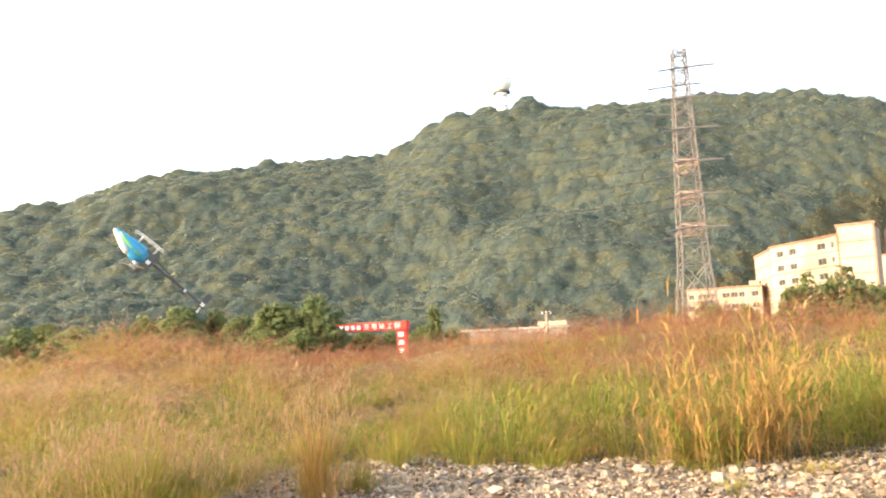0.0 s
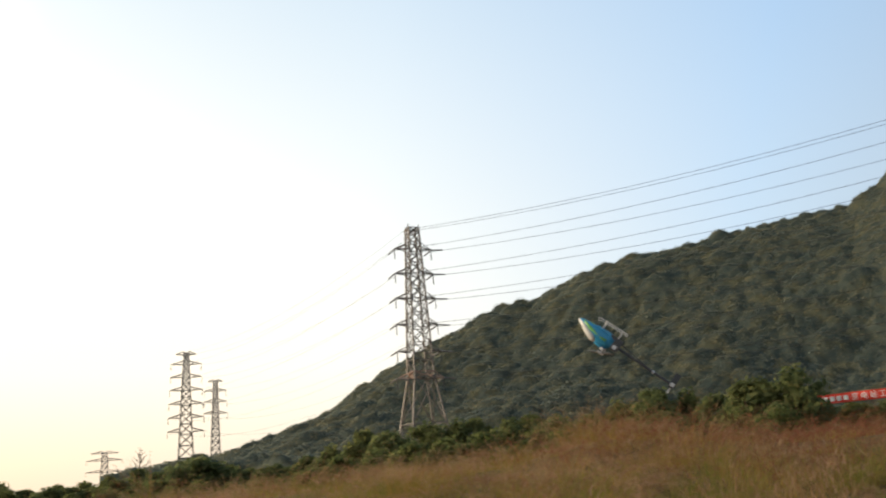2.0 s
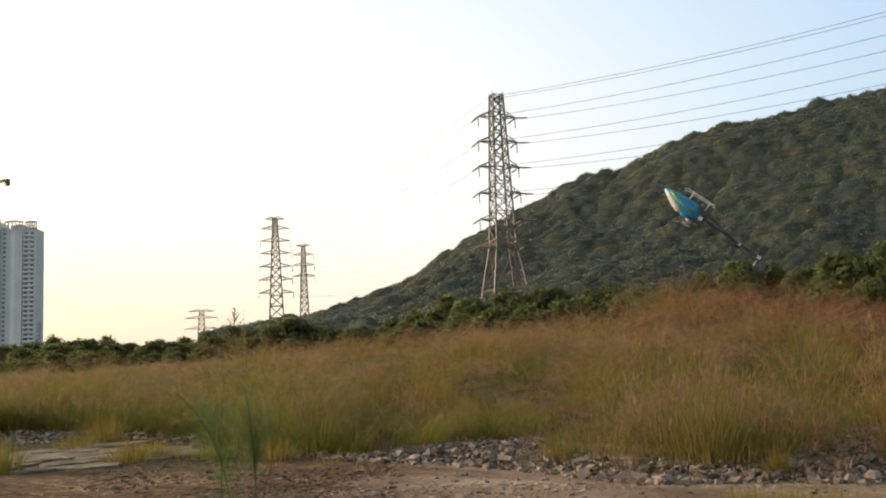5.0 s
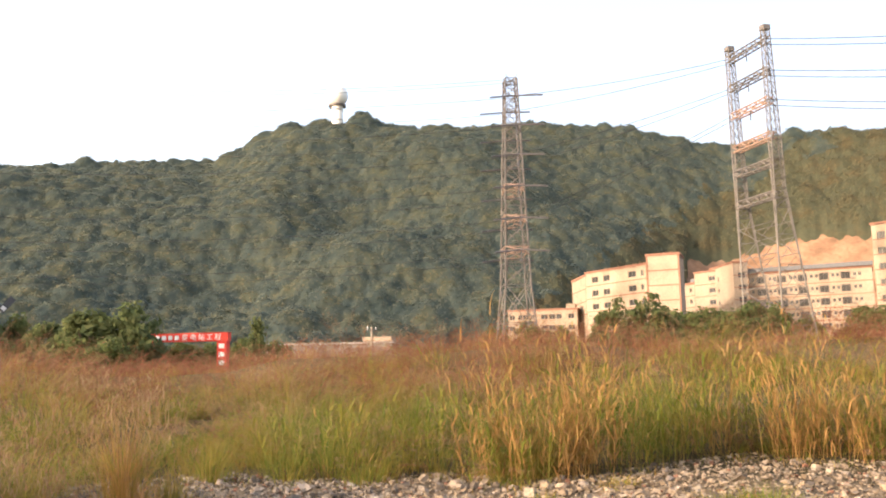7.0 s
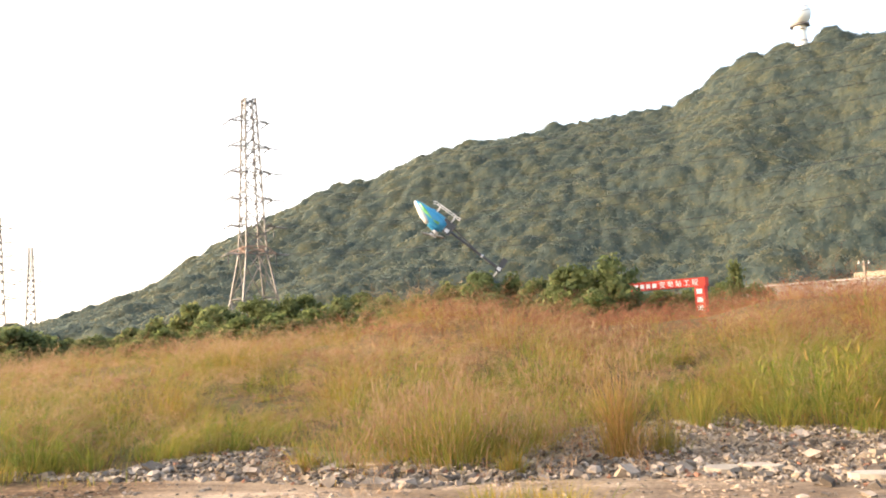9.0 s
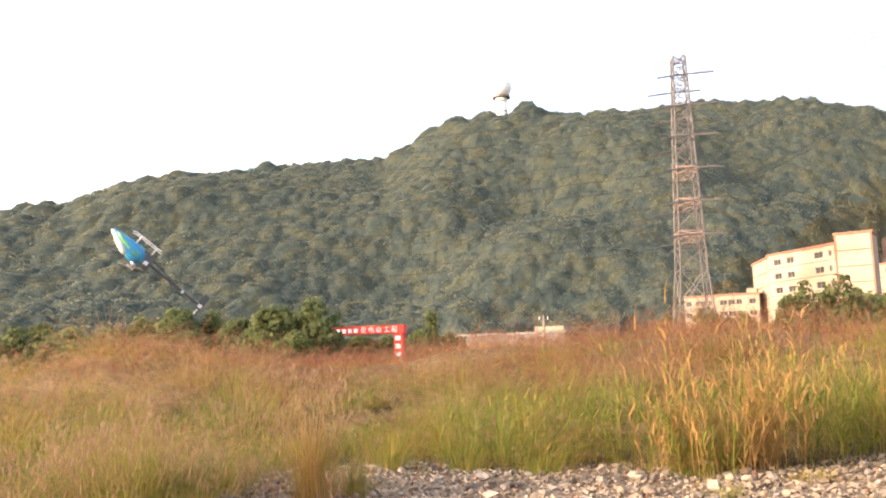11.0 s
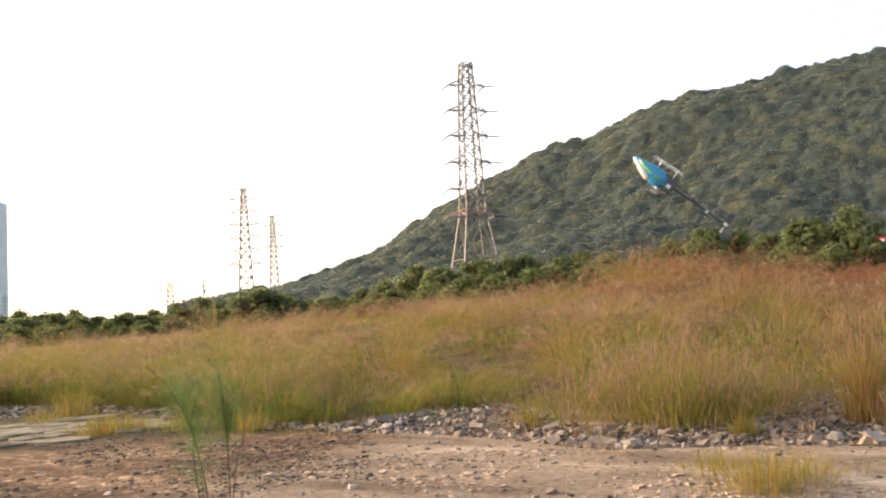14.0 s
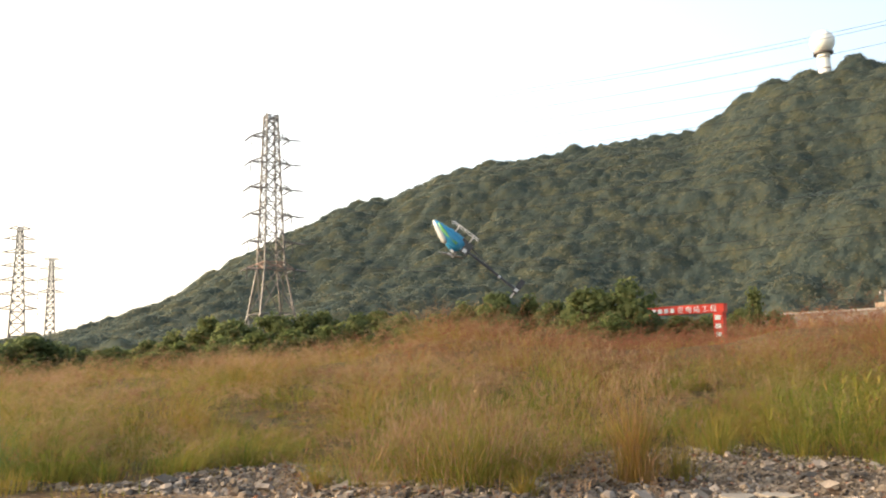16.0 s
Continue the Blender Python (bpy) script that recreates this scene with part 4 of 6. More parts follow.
# ---- high-rise under construction ----
def high_rise():
    a, b = polar(-63.8, 640), polar(-57.2, 612)
    z = -2.0
    turn = math.degrees(math.atan2(b.y - a.y, b.x - a.x))
    root = tagged(empty("high_rise", (a.x, a.y, z), turn), "grey thirty-storey residential tower still under construction", "building")
    w = (b - a).length
    h = 1.6 + 620 * math.tan(radians(7.95)) - z
    fl = h / 31
    s = w / 71.0

    def bay(u0, u1, y, top, mat, name, win=None, wmat=None):
        rows = [(i * fl + fl * 0.35, i * fl + fl * 0.8) for i in range(1, 31)] if win else ()
        bm = bmesh.new()
        facade(bm, u0, u1, 0, top, win or (), rows, lambda u, q, e: (u, y + e, q), 0.5)
        wall = part(name, bm, mat, root)
        bm = bmesh.new()
        for x in (u0, u1):
            bm.faces.new([bm.verts.new(p) for p in ((x, y, 0), (x, 16, 0), (x, 16, top), (x, y, top))])
        bm.faces.new([bm.verts.new(p) for p in ((u0, y, top), (u1, y, top), (u1, 16, top), (u0, 16, top))])
        bm.faces.new([bm.verts.new(p) for p in ((u0, 16, 0), (u1, 16, 0), (u1, 16, top), (u0, 16, top))])
        part(name + "_return", bm, mat, root)
        if win:
            bm = bmesh.new()
            for c in win:
                for q in rows:
                    bm.faces.new([bm.verts.new(p) for p in ((c[0], y + 0.45, q[0]), (c[1], y + 0.45, q[0]), (c[1], y + 0.45, q[1]), (c[0], y + 0.45, q[1]))])
            tagged(part("pane", bm, M_HAZEPANE, wall, "window panes with haze painted in as grey"), kind="stuff")
        return wall

    bay(0, 10 * s, 0, h * 0.985, M_TOWER, "wing_wall", spans(2 * s, 2, 4 * s, 2 * s))
    bay(10 * s, 18 * s, -1.5, h * 1.0, M_TOWER, "pier")
    bay(18 * s, 36 * s, 3.0, h * 0.985, M_TOWERPALE, "balcony_wall", spans(19.5 * s, 4, 4.2 * s, 2.6 * s))
    bay(36 * s, 41 * s, 0.5, h * 0.99, M_TAN, "ochre_pier")
    bay(41 * s, 51 * s, -1.0, h * 1.035, M_TOWER, "bay_wall", spans(43 * s, 1, 4, 2.4 * s))
    bay(51 * s, 58.5 * s, 2.5, h * 0.995, M_TOWER, "recess_wall", spans(52 * s, 1, 4, 1.6 * s))
    bay(48.5 * s, 50.2 * s, -1.6, h * 1.0, M_TOWERPALE, "pale_pilaster")
    bay(57 * s, 59.6 * s, 0.2, h * 1.01, M_TOWERPALE, "pale_pilaster")
    bay(59.6 * s, 63.5 * s, -0.4, h * 1.015, M_TOWER, "pier")
    bay(63.5 * s, 71 * s, 1.0, h * 0.985, M_TOWER, "end_wall", spans(64.4 * s, 2, 3.2 * s, 2.0 * s))
    for i in range(1, 30):
        part("balcony", box(18.6 * s, 1.2, i * fl - 0.1, 28 * s, 2.99, i * fl + 0.75), M_TOWERPALE, root, "pale balcony slab")
        part("balcony", box(30 * s, 0.2, i * fl + 0.9, 36.5 * s, 2.98, i * fl + 1.6), M_TOWERPALE, root, "pale balcony slab")
        part("balcony", box(63.8 * s, -0.3, i * fl - 0.1, 69.5 * s, 0.99, i * fl + 0.6), M_TOWERPALE, root, "pale balcony slab")
    # roof crowns
    n = 10
    for u0, u1, rise, y in ((39.5 * s, 51.5 * s, 2.6, -1.2), (54 * s, 64 * s, 1.2, -0.8), (10 * s, 18 * s, 1.2, -1.5), (65 * s, 71 * s, 0.8, 0.8)):
        base = h * 1.035 if u0 > 38 * s and u0 < 41 * s else h * 1.01
        items = []
        for k in range(n):
            t0, t1 = k / n, (k + 1) / n
            f = lambda t: base + 1.9 + 0.5 * rise * math.sin(math.pi * t)
            items.append(((u0 + (u1 - u0) * t0, y, f(t0)), (u0 + (u1 - u0) * t1, y, f(t1)), 1.1))
            if k % 2 == 0:
                items.append(((u0 + (u1 - u0) * t0, y, base - 3), (u0 + (u1 - u0) * t0, y, f(t0)), 0.8))
        items.append(((u1, y, base - 3), (u1, y, base + 1.9), 0.8))
        part("roof_crown", beams(items), M_TOWER, root, "open roof crown frame")
    sc = []
    for i in range(12):
        q = 2 + i * 2.4
        sc += [((w + 0.4, 2, q), (w + 2.6, 2, q), 0.3), ((w + 2.4, 2, q), (w + 2.4, 2, q + 2.4), 0.25)]
    part("scaffold", beams(sc), M_STEEL, root, "builders' scaffold")
    return root, turn


high_rise()


def tower_crane():
    x, y, _ = polar(-59.56, 618)
    root = tagged(empty("tower_crane", (x, y, -2.0), 0), "yellow tower crane rising behind the unfinished high-rise", "crane")
    jib_z = 1.6 + 618 * math.tan(radians(10.3)) + 2
    part("mast", beams(lattice_bars(lambda q: 1.5, [i * 3.0 for i in range(int(jib_z / 3) + 1)], 0.35)), M_CRANE, root)
    view = Vector((math.cos(radians(59.45)), math.sin(radians(59.45)), 0))
    right = Vector((view.x, view.y, 0))
    tilt = 0.115
    end, back = -right * 31 + Vector((0, 0, jib_z - 7.0)), right * 8.5 + Vector((0, 0, jib_z + 4.0))
    head = Vector((0, 0, jib_z + 7))
    mid = Vector((0, 0, jib_z + 1.2))
    items = [(end, mid, 0.7), (end + Vector((0, 0, 1.2)), mid + Vector((0, 0, 1.4)), 0.5)]
    for k in range(16):
        a, b = end.lerp(mid, k / 16), end.lerp(mid, (k + 1) / 16)
        items.append((a, b + Vector((0, 0, 1.3)), 0.3))
    part("jib", beams(items), M_CRANE, root, "long yellow lattice jib")
    part("counter_jib", beams([(mid, back, 1.0), (mid + Vector((0, 0, 1)), back + Vector((0, 0, 1)), 0.6)]), M_CRANE, root)
    bm = bmesh.new()
    bmesh.ops.create_cube(bm, size=1)
    bmesh.ops.scale(bm, vec=(2.6, 2.6, 4.2), verts=bm.verts)
    bmesh.ops.translate(bm, vec=back - Vector((0, 0, 1.2)), verts=bm.verts)
    part("counterweight", bm, M_STEEL, root, "grey counterweight block")
    part("cat_head", beams([(mid, head, 0.9), (head, end.lerp(mid, 0.55), 0.18), (head, back, 0.18)]), M_CRANE, root)
    part("slewing_unit", beams([((0, 0, jib_z - 3.2), (0, 0, jib_z - 1.6), 3.6, 12), ((0, 0, jib_z - 1.6), (0, 0, jib_z + 2.6), 2.4, 8)]), M_CRANE, root)
    part("climbing_cage", beams(lattice_bars(lambda q: 2.2, [jib_z - 16, jib_z - 13, jib_z - 10], 0.4)), M_CRANE, root)
    part("cab", box(-3.4, -2.2, jib_z - 1.8, -1.3, 0.2, jib_z + 1.0), M_CRANE, root)
    return root


tower_crane()


# ---- banner gate, shed, post ----
def banner_gate():
    a, b = polar(-5.05, 112), polar(0.02, 108)
    z = float(ground_z(*((a + b) / 2).xy)) - 0.1
    turn = math.degrees(math.atan2(b.y - a.y, b.x - a.x))
    root = tagged(empty("banner_gate", (a.x, a.y, z), turn), "red cloth banner gate with white lettering over a site entrance", "gate")
    w = (b - a).length
    top = 1.6 + 109 * math.tan(radians(3.32)) - z
    part("pillar", box(-0.0, -0.55, -0.2, 1.15, 0.55, top - 1.05), M_RED, root, "red cloth-wrapped pillar")
    part("pillar", box(w - 1.15, -0.55, -0.2, w, 0.55, top - 1.05), M_RED, root, "red cloth-wrapped pillar")
    beam = part("banner_beam", box(0.1, -0.6, top - 1.02, w + 0.15, 0.6, top), M_RED, root, "red banner beam")
    part("beam_edge", box(0.05, -0.66, top - 0.04, w + 0.2, 0.66, top + 0.03), M_BAND, beam, "faded banner hem")
    text = "变电站工程"
    for i, ch in enumerate(text):
        cu = bpy.data.curves.new("letter", "FONT")
        cu.body, cu.size, cu.extrude, cu.align_x = ch, 0.82, 0.02, "CENTER"
        cu.materials.append(M_WHITE)
        ob = new("letter", cu)
        ob.parent = beam
        ob.matrix_basis = pose(w * 0.52 + i * (w * 0.44 / 4.6), -0.63, top - 0.84, 90, 0, 0)
    for i in range(5):
        u = 1.1 + i * 0.78
        part("lettering_bar", box(u, -0.64, top - 0.82, u + 0.5, -0.604, top - 0.3), M_WHITE, beam, "illegible white lettering")
    for i in range(3):
        q = top - 1.35 - i * 0.98
        part("lettering_bar", box(w - 0.92, -0.59, q - 0.55, w - 0.25, -0.554, q), M_WHITE, root, "illegible white lettering")
    return root


banner_gate()


def long_shed():
    a, b = polar(2.1, 146), polar(10.3, 140)
    z = float(ground_z(*((a + b) / 2).xy)) - 0.4
    turn = math.degrees(math.atan2(b.y - a.y, b.x - a.x))
    root = tagged(empty("long_shed", (a.x, a.y, z), turn), "long low pale-walled shed with a grey sheet roof", "shed")
    w = (b - a).length
    h = 1.6 + 143 * math.tan(radians(2.62)) - z
    part("wall", box(0, 0, 0, w, 5, h - 0.25), M_ROOF, root)
    bm = bmesh.new()
    for i in range(24):
        u = -0.4 + (w + 0.8) * i / 24
        add_box(bm, u, -0.4, h - 0.25 + 0.03 * (i % 2), u + (w + 0.8) / 24 - 0.02, 5.4, h + 0.03 * (i % 2))
    part("roof", bm, M_ROOF, root, "grey ribbed roof sheets")
    part("annex", box(w - 4.6, -0.6, h + 0.08, w, 3, h + 0.75), M_WALL, root, "small cream roof annex")
    return root


long_shed()


def utility_post():
    x, y, z = on_ground(9.0, 132, -0.3)
    root = tagged(empty("utility_post", (x, y, z), 10), "short pale concrete utility post with a crossbar", "post")
    h = 1.6 + 132 * math.tan(radians(3.62)) - z
    part("post", beams([((0, 0, 0), (0, 0, h), 0.34, 10, 0.24)]), M_PALE, root)
    arm = part("crossbar", box(-0.8, -0.08, h - 0.5, 0.8, 0.08, h - 0.35), M_STEEL, root)
    for s in (-0.65, 0.0, 0.65):
        part("insulator", beams([((s, 0, h - 0.349), (s, 0, h + 0.05), 0.12, 8, 0.07)]), M_DOME, arm, "white pin insulator")
    return root


utility_post()


# ---- bushes and trees behind the field ----
def tree_kind(seed, trunk_share=0.35, clumps=24, cards=46, spread=0.42, flat=0.8, core=0.46):
    """Meshes of a tree one metre high: a tapered trunk with limbs, and a crown of leaf sprays in uneven clumps."""
    gen = np.random.default_rng(100 + seed)
    bm = bmesh.new()
    add_beam(bm, (0, 0, -0.05), (0.02, 0.01, trunk_share), 0.05, 7, 0.035)
    centres = []
    for i in range(clumps):
        a, q = gen.uniform(0, 6.28), gen.uniform(0.0, 1.0)
        rad = spread * math.sin(math.pi * (0.22 + 0.74 * q)) ** 0.8 * (gen.uniform(0.72, 1.0) if i % 4 else gen.uniform(0.0, 0.6))
        c = np.array([math.cos(a) * rad, math.sin(a) * rad, trunk_share * 0.7 + (1.0 - trunk_share * 0.7) * q * 0.93])
        centres.append(c)
        if i % 3 == 0:
            add_beam(bm, (0.02, 0.01, trunk_share * gen.uniform(0.75, 1.0)), tuple(c), 0.022, 5, 0.008)
    me = bpy.data.meshes.new("trunk")
    bm.to_mesh(me)
    bm.free()
    me.materials.append(M_BARK)
    VS, FS, off = [], [], 0
    for c in centres:
        n = gen.normal(size=(cards, 3))
        n /= np.linalg.norm(n, axis=1, keepdims=True)
        size = gen.uniform(0.12, 0.19)
        pts = c + n * size * gen.uniform(0.45, 1.25, (cards, 1)) * np.array([1, 1, flat])
        CV, CF = ico(1, seed + len(VS), 0.3, flat)
        VS.append(CV * size * core + c)
        FS.append(CF + off)
        off += len(CV)
        V, F = spray(pts, n + gen.normal(size=n.shape) * 0.5, 0.055, gen)
        VS.append(V)
        FS.append(F + off)
        off += len(V)
    return me, arrays_mesh("crown", np.concatenate(VS), np.concatenate(FS), [M_LEAF])


KINDS = [tree_kind(i, 0.08 + 0.03 * (i % 3), 42, 58, 0.42 + 0.05 * (i % 3)) for i in range(6)]
SLIM = tree_kind(20, 0.25, 20, 40, 0.20)


def fresh(kind):
    trunk, crown = kind
    crown = crown.copy()
    crown.materials[0] = M_FRESH
    return trunk, crown


FRESH = [fresh(k) for k in KINDS]
LOOSE = tree_kind(21, 0.22, 20, 44, 0.34, core=0.3)


def tree(name, az, r, top_el, kind, label, group="", width=1.0, mesh=None):
    x, y, z = on_ground(az, r, -0.1)
    h = max(1.6, 1.6 + r * math.tan(radians(top_el)) - z)
    trunk, crown = mesh or KINDS[kind % 6]
    root = tagged(empty(name, (x, y, z), (az * 53.7) % 360), label, "tree", group)
    for part_name, me in (("trunk", trunk), ("crown", crown)):
        ob = shared(part_name, me, root)
        ob.scale = (h * width, h * width, h)
    return root


BELT = [(-64, 1.0), (-56.5, 1.45), (-53.6, 1.65), (-52, 1.1), (-47.6, 1.4), (-44, 1.9), (-42.6, 2.35), (-40.5, 1.75), (-37.6, 1.6), (-34.6, 2.2), (-32.8, 3.2), (-28.4, 3.55), (-26.6, 3.65), (-23, 3.35), (-20.9, 3.9),
        (-17.9, 3.4), (-15.2, 4.25), (-13.5, 4.6), (-11.3, 4.3), (-9.9, 3.9), (-8.4, 4.25), (-6.2, 4.45), (-4.4, 4.8), (-3.3, 4.2)]
belt_el = lambda a: float(np.interp(a, [p for p, _ in BELT], [q for _, q in BELT]))
gen = np.random.default_rng(5)
az, k = -64.0, 0
while az < -7.6:
    far = 150 if az < -36 else 118
    label = "olive-green leafy tree in the belt behind the field" if k % 2 else "dark green bushy tree in the belt behind the field"
    tree("broadleaf_tree", az, far + gen.uniform(-6, 6), belt_el(az) * (gen.uniform(0.8, 1.08) if az < -36 else gen.uniform(0.93, 1.0)), k, label, "tree belt", gen.uniform(0.9, 1.25) * (1.15 if az < -36 else 1.0))
    az += math.degrees(gen.uniform(3.0, 4.8) / far)
    k += 1
az = -63.5
while az < -3.6:
    far = 132 if az < -36 else 104
    el = belt_el(az) * gen.uniform(0.55, 0.82) - 0.1
    if az < -6:
        tree("shrub", az, far + gen.uniform(-7, 5), max(el, 0.5), k, "low yellow-green shrub at the edge of the field", "shrubs along the field", gen.uniform(1.2, 1.7), FRESH[k % 6])
    az += math.degrees(gen.uniform(3.0, 4.6) / far)
    k += 1
az = -63.0
while az < -30:
    tree("shrub", az, 112 + gen.uniform(-6, 6), belt_el(az) * gen.uniform(0.3, 0.55) - 0.15, k, "low bright green shrub at the edge of the field", "shrubs along the field", gen.uniform(1.6, 2.2), FRESH[k % 6])
    az += math.degrees(gen.uniform(2.6, 4.0) / 112)
    k += 1
az = -63.5
while az < -34:
    tree("shrub", az, 144 + gen.uniform(-4, 4), belt_el(az) * gen.uniform(0.78, 0.95) - 0.05, k, "rounded green shrub in the belt behind the field", "shrubs along the field", gen.uniform(1.5, 2.1))
    az += math.degrees(gen.uniform(2.6, 3.8) / 144)
    k += 1
tree("broadleaf_tree", -5.75, 106, 4.75, 2, "dark bushy tree half covering the banner gate", "tree belt", 0.92)
tree("shrub", -4.75, 104, 2.7, 4, "dark bushy shrub at the foot of the banner gate", "shrubs along the field", 0.85)
tree("broadleaf_tree", -8.1, 108, 4.5, 3, "olive bushy tree standing beside the banner gate", "tree belt", 1.2)
tree("broadleaf_tree", -42.6, 128, 2.4, 4, "pale green feathery tree in front of the pylons", "tree belt", 1.5)
for i, (a, el) in enumerate(((-2.6, 2.7), (-1.7, 2.3), (-0.9, 2.5), (1.0, 2.9), (2.9, 2.8))):
    tree("shrub", a, 124, el, i, "dark green shrub behind the banner gate", "shrubs behind the gate", 1.3)
tree("slender_tree", 1.8, 84, 4.15, 0, "slender young tree with an open green crown", "", 0.65, SLIM)
for i, (a, el, wd, mesh) in enumerate(((23.9, 4.2, 0.9, SLIM), (24.6, 5.05, 0.8, LOOSE), (25.5, 4.3, 0.7, LOOSE), (26.75, 5.3, 0.85, LOOSE), (27.7, 4.5, 0.8, LOOSE), (26.1, 4.0, 0.8, SLIM))):
    tree("slender_tree", a, 62, el, i, "loose-crowned young tree above the reeds", "young trees above the reeds", wd, mesh)
for i, (a, el) in enumerate(((28.3, 4.15), (29.2, 3.95), (30.1, 4.05), (31.0, 4.0), (31.9, 4.25), (32.8, 4.35), (33.8, 4.2), (39.0, 3.9), (40.2, 3.8), (19.4, 3.35), (20.6, 3.3))):
    tree("shrub", a, 74, el, i + 3, "bright green shrub below the apartment blocks", "shrubs below the blocks", 1.1, FRESH[i % 6])
for i in range(14):
    tree("broadleaf_tree", 17 + i * 2.1, 210 + 8 * math.sin(i * 2.3) - (30 if i > 10 else 0), 3.35 + 0.4 * math.sin(i * 1.7), i, "green tree at the foot of the apartment blocks", "trees by the blocks", 1.0)
x, y, z = on_ground(-45.8, 172, 0)
bare = tagged(empty("bare_tree", (x, y, z)), "thin leafless tree standing above the shrubs", "tree")
h = 1.6 + 172 * math.tan(radians(3.05)) - z
items = [((0, 0, 0), (0.2, 0, h), 0.3, 6, 0.08)]
for i in range(16):
    q, a = h * (0.45 + 0.033 * i), i * 2.4
    L = 2.0 * (1.1 - i / 18)
    items.append(((0.15 * q / h, 0, q), (0.15 + math.cos(a) * L, math.sin(a) * L, q + L * 0.9), 0.15, 4, 0.06))
part("trunk", beams(items), M_BARK, bare)


# ---- grasses ----
def blades(base, length, heading, lean, width, segs=3, curl=1.0):
    """Tapered bending strips. base (n, 3); the rest (n). lean: sideways travel of the tip as a share of its length."""
    n = len(base)
    d = np.stack([np.cos(heading), np.sin(heading), np.zeros(n)], 1)
    face = heading + np.random.default_rng(3).uniform(0.6, 2.5, n)
    s = np.stack([np.cos(face), np.sin(face), np.zeros(n)], 1)
    rows = []
    for i in range(segs):
        t = i / segs
        c = base + d * (length * lean * t ** (1 + curl))[:, None] + np.array([0, 0, 1]) * (length * (t - 0.5 * np.clip(lean, 0, 1.7) * t * t))[:, None]
        w = (width * (0.7 + 0.5 * math.sin(math.pi * min(1, t * 1.3 + 0.15)) - 0.35 * t))[:, None] * 0.5
        rows += [c - s * w, c + s * w]
    t = 1.0
    rows.append(base + d * (length * lean)[:, None] + np.array([0, 0, 1]) * (length * (1 - 0.5 * np.clip(lean, 0, 1.7)))[:, None])
    V = np.stack(rows, 1)
    m = V.shape[1]
    F = []
    for i in range(segs - 1):
        a = 2 * i
        F += [[a, a + 1, a + 3], [a, a + 3, a + 2]]
    F.append([m - 3, m - 2, m - 1])
    F = np.array(F)
    return V.reshape(-1, 3), (np.arange(n)[:, None, None] * m + F[None]).reshape(-1, 3), rows[-1]


class Sheaf:
    def __init__(self):
        self.V, self.F, self.M, self.n = [], [], [], 0

    def add(self, V, F, mat):
        self.V.append(V)
        self.F.append(F + self.n)
        self.M.append(np.full(len(F), mat))
        self.n += len(V)

    def mesh(self, name, mats):
        return arrays_mesh(name, np.concatenate(self.V), np.concatenate(self.F), mats, np.concatenate(self.M))


FOOT = [(-70, 21), (-61, 23), (-56.5, 22.5), (-51.7, 20), (-47.7, 19), (-43, 14.8), (-40, 13.8), (-37, 13.6), (-35.4, 13.4), (-32.2, 15.0), (-29, 15.1), (-27.2, 15.6), (-25, 13.8), (-23.6, 11.6), (-22, 11.3), (-20, 12.2), (-17.6, 12.9), (-10.4, 12.9), (-9, 15.7), (-7.5, 16), (0.3, 17), (3.7, 15.1), (5.8, 15.6), (8.3, 14.6), (12, 16), (15.4, 15.5), (17.5, 13.4), (18.5, 13.4), (20.3, 14.9), (24, 15.6), (26.5, 16.9), (32, 18.6), (36, 17.8), (48, 18)]
foot_r = lambda a: np.interp(a, [p for p, _ in FOOT], [q for _, q in FOOT])
GRASSES = [M_GRASS, M_STRAW, M_PLUME, M_REED, M_RUSSET]


def spots(gen, n, az0, az1, near, far, power=1.0):
    """Random places by bearing and by metres behind the foot of the grass."""
    a = gen.uniform(az0, az1, n)
    r = foot_r(a) + near + (far - near) * gen.random(n) ** power
    x, y = r * np.sin(np.radians(a)), r * np.cos(np.radians(a))
    return np.stack([x, y, ground_z(x, y) - 0.03], 1), a, r


def tufted(gen, base, per, spread):
    n = len(base)
    p = np.repeat(base, per, 0)
    off = gen.normal(size=(n * per, 2)) * spread
    p[:, 0] += off[:, 0]
    p[:, 1] += off[:, 1]
    return p, np.arctan2(off[:, 1], off[:, 0]), np.hypot(off[:, 0], off[:, 1]) / spread


def lushness(p, scale=0.28, shift=0.0):
    """Slow change of growth over the ground, 0 to 1."""
    return 0.6 * vnoise(p[:, 0] * scale + shift, p[:, 1] * scale + 4) + 0.4 * vnoise(p[:, 0] * scale * 2.7 + 8, p[:, 1] * scale * 2.7 + shift)


def hairs(sh, gen, tip, count, drop, length, width, mats, jitter):
    """Feathery seed heads: short fine strips round each tip."""
    m = len(tip)
    for k in range(count):
        q = tip + np.stack([gen.normal(size=m) * jitter, gen.normal(size=m) * jitter, gen.uniform(-drop, 0.03, m)], 1)
        V, F, _ = blades(q, length * gen.uniform(0.5, 1.4, m), gen.uniform(0, 6.28, m), gen.uniform(0.3, 1.4, m), width * gen.uniform(0.6, 1.4, m), 2)
        sh.add(V, F, 0)
        sh.M[-1] = np.repeat(mats, 3)


def along(base, length, heading, lean, t):
    """The place and direction at the share t of each bending stem."""
    d = np.stack([np.cos(heading), np.sin(heading), np.zeros(len(base))], 1)
    up = np.array([0, 0, 1.0])
    k = np.clip(lean, 0, 1.7)
    place = base + d * (length * lean * t * t)[:, None] + up * (length * (t - 0.5 * k * t * t))[:, None]
    way = d * (2 * lean * t)[:, None] + up * (1 - k * t)[:, None]
    return place, way / np.linalg.norm(way, axis=1, keepdims=True)


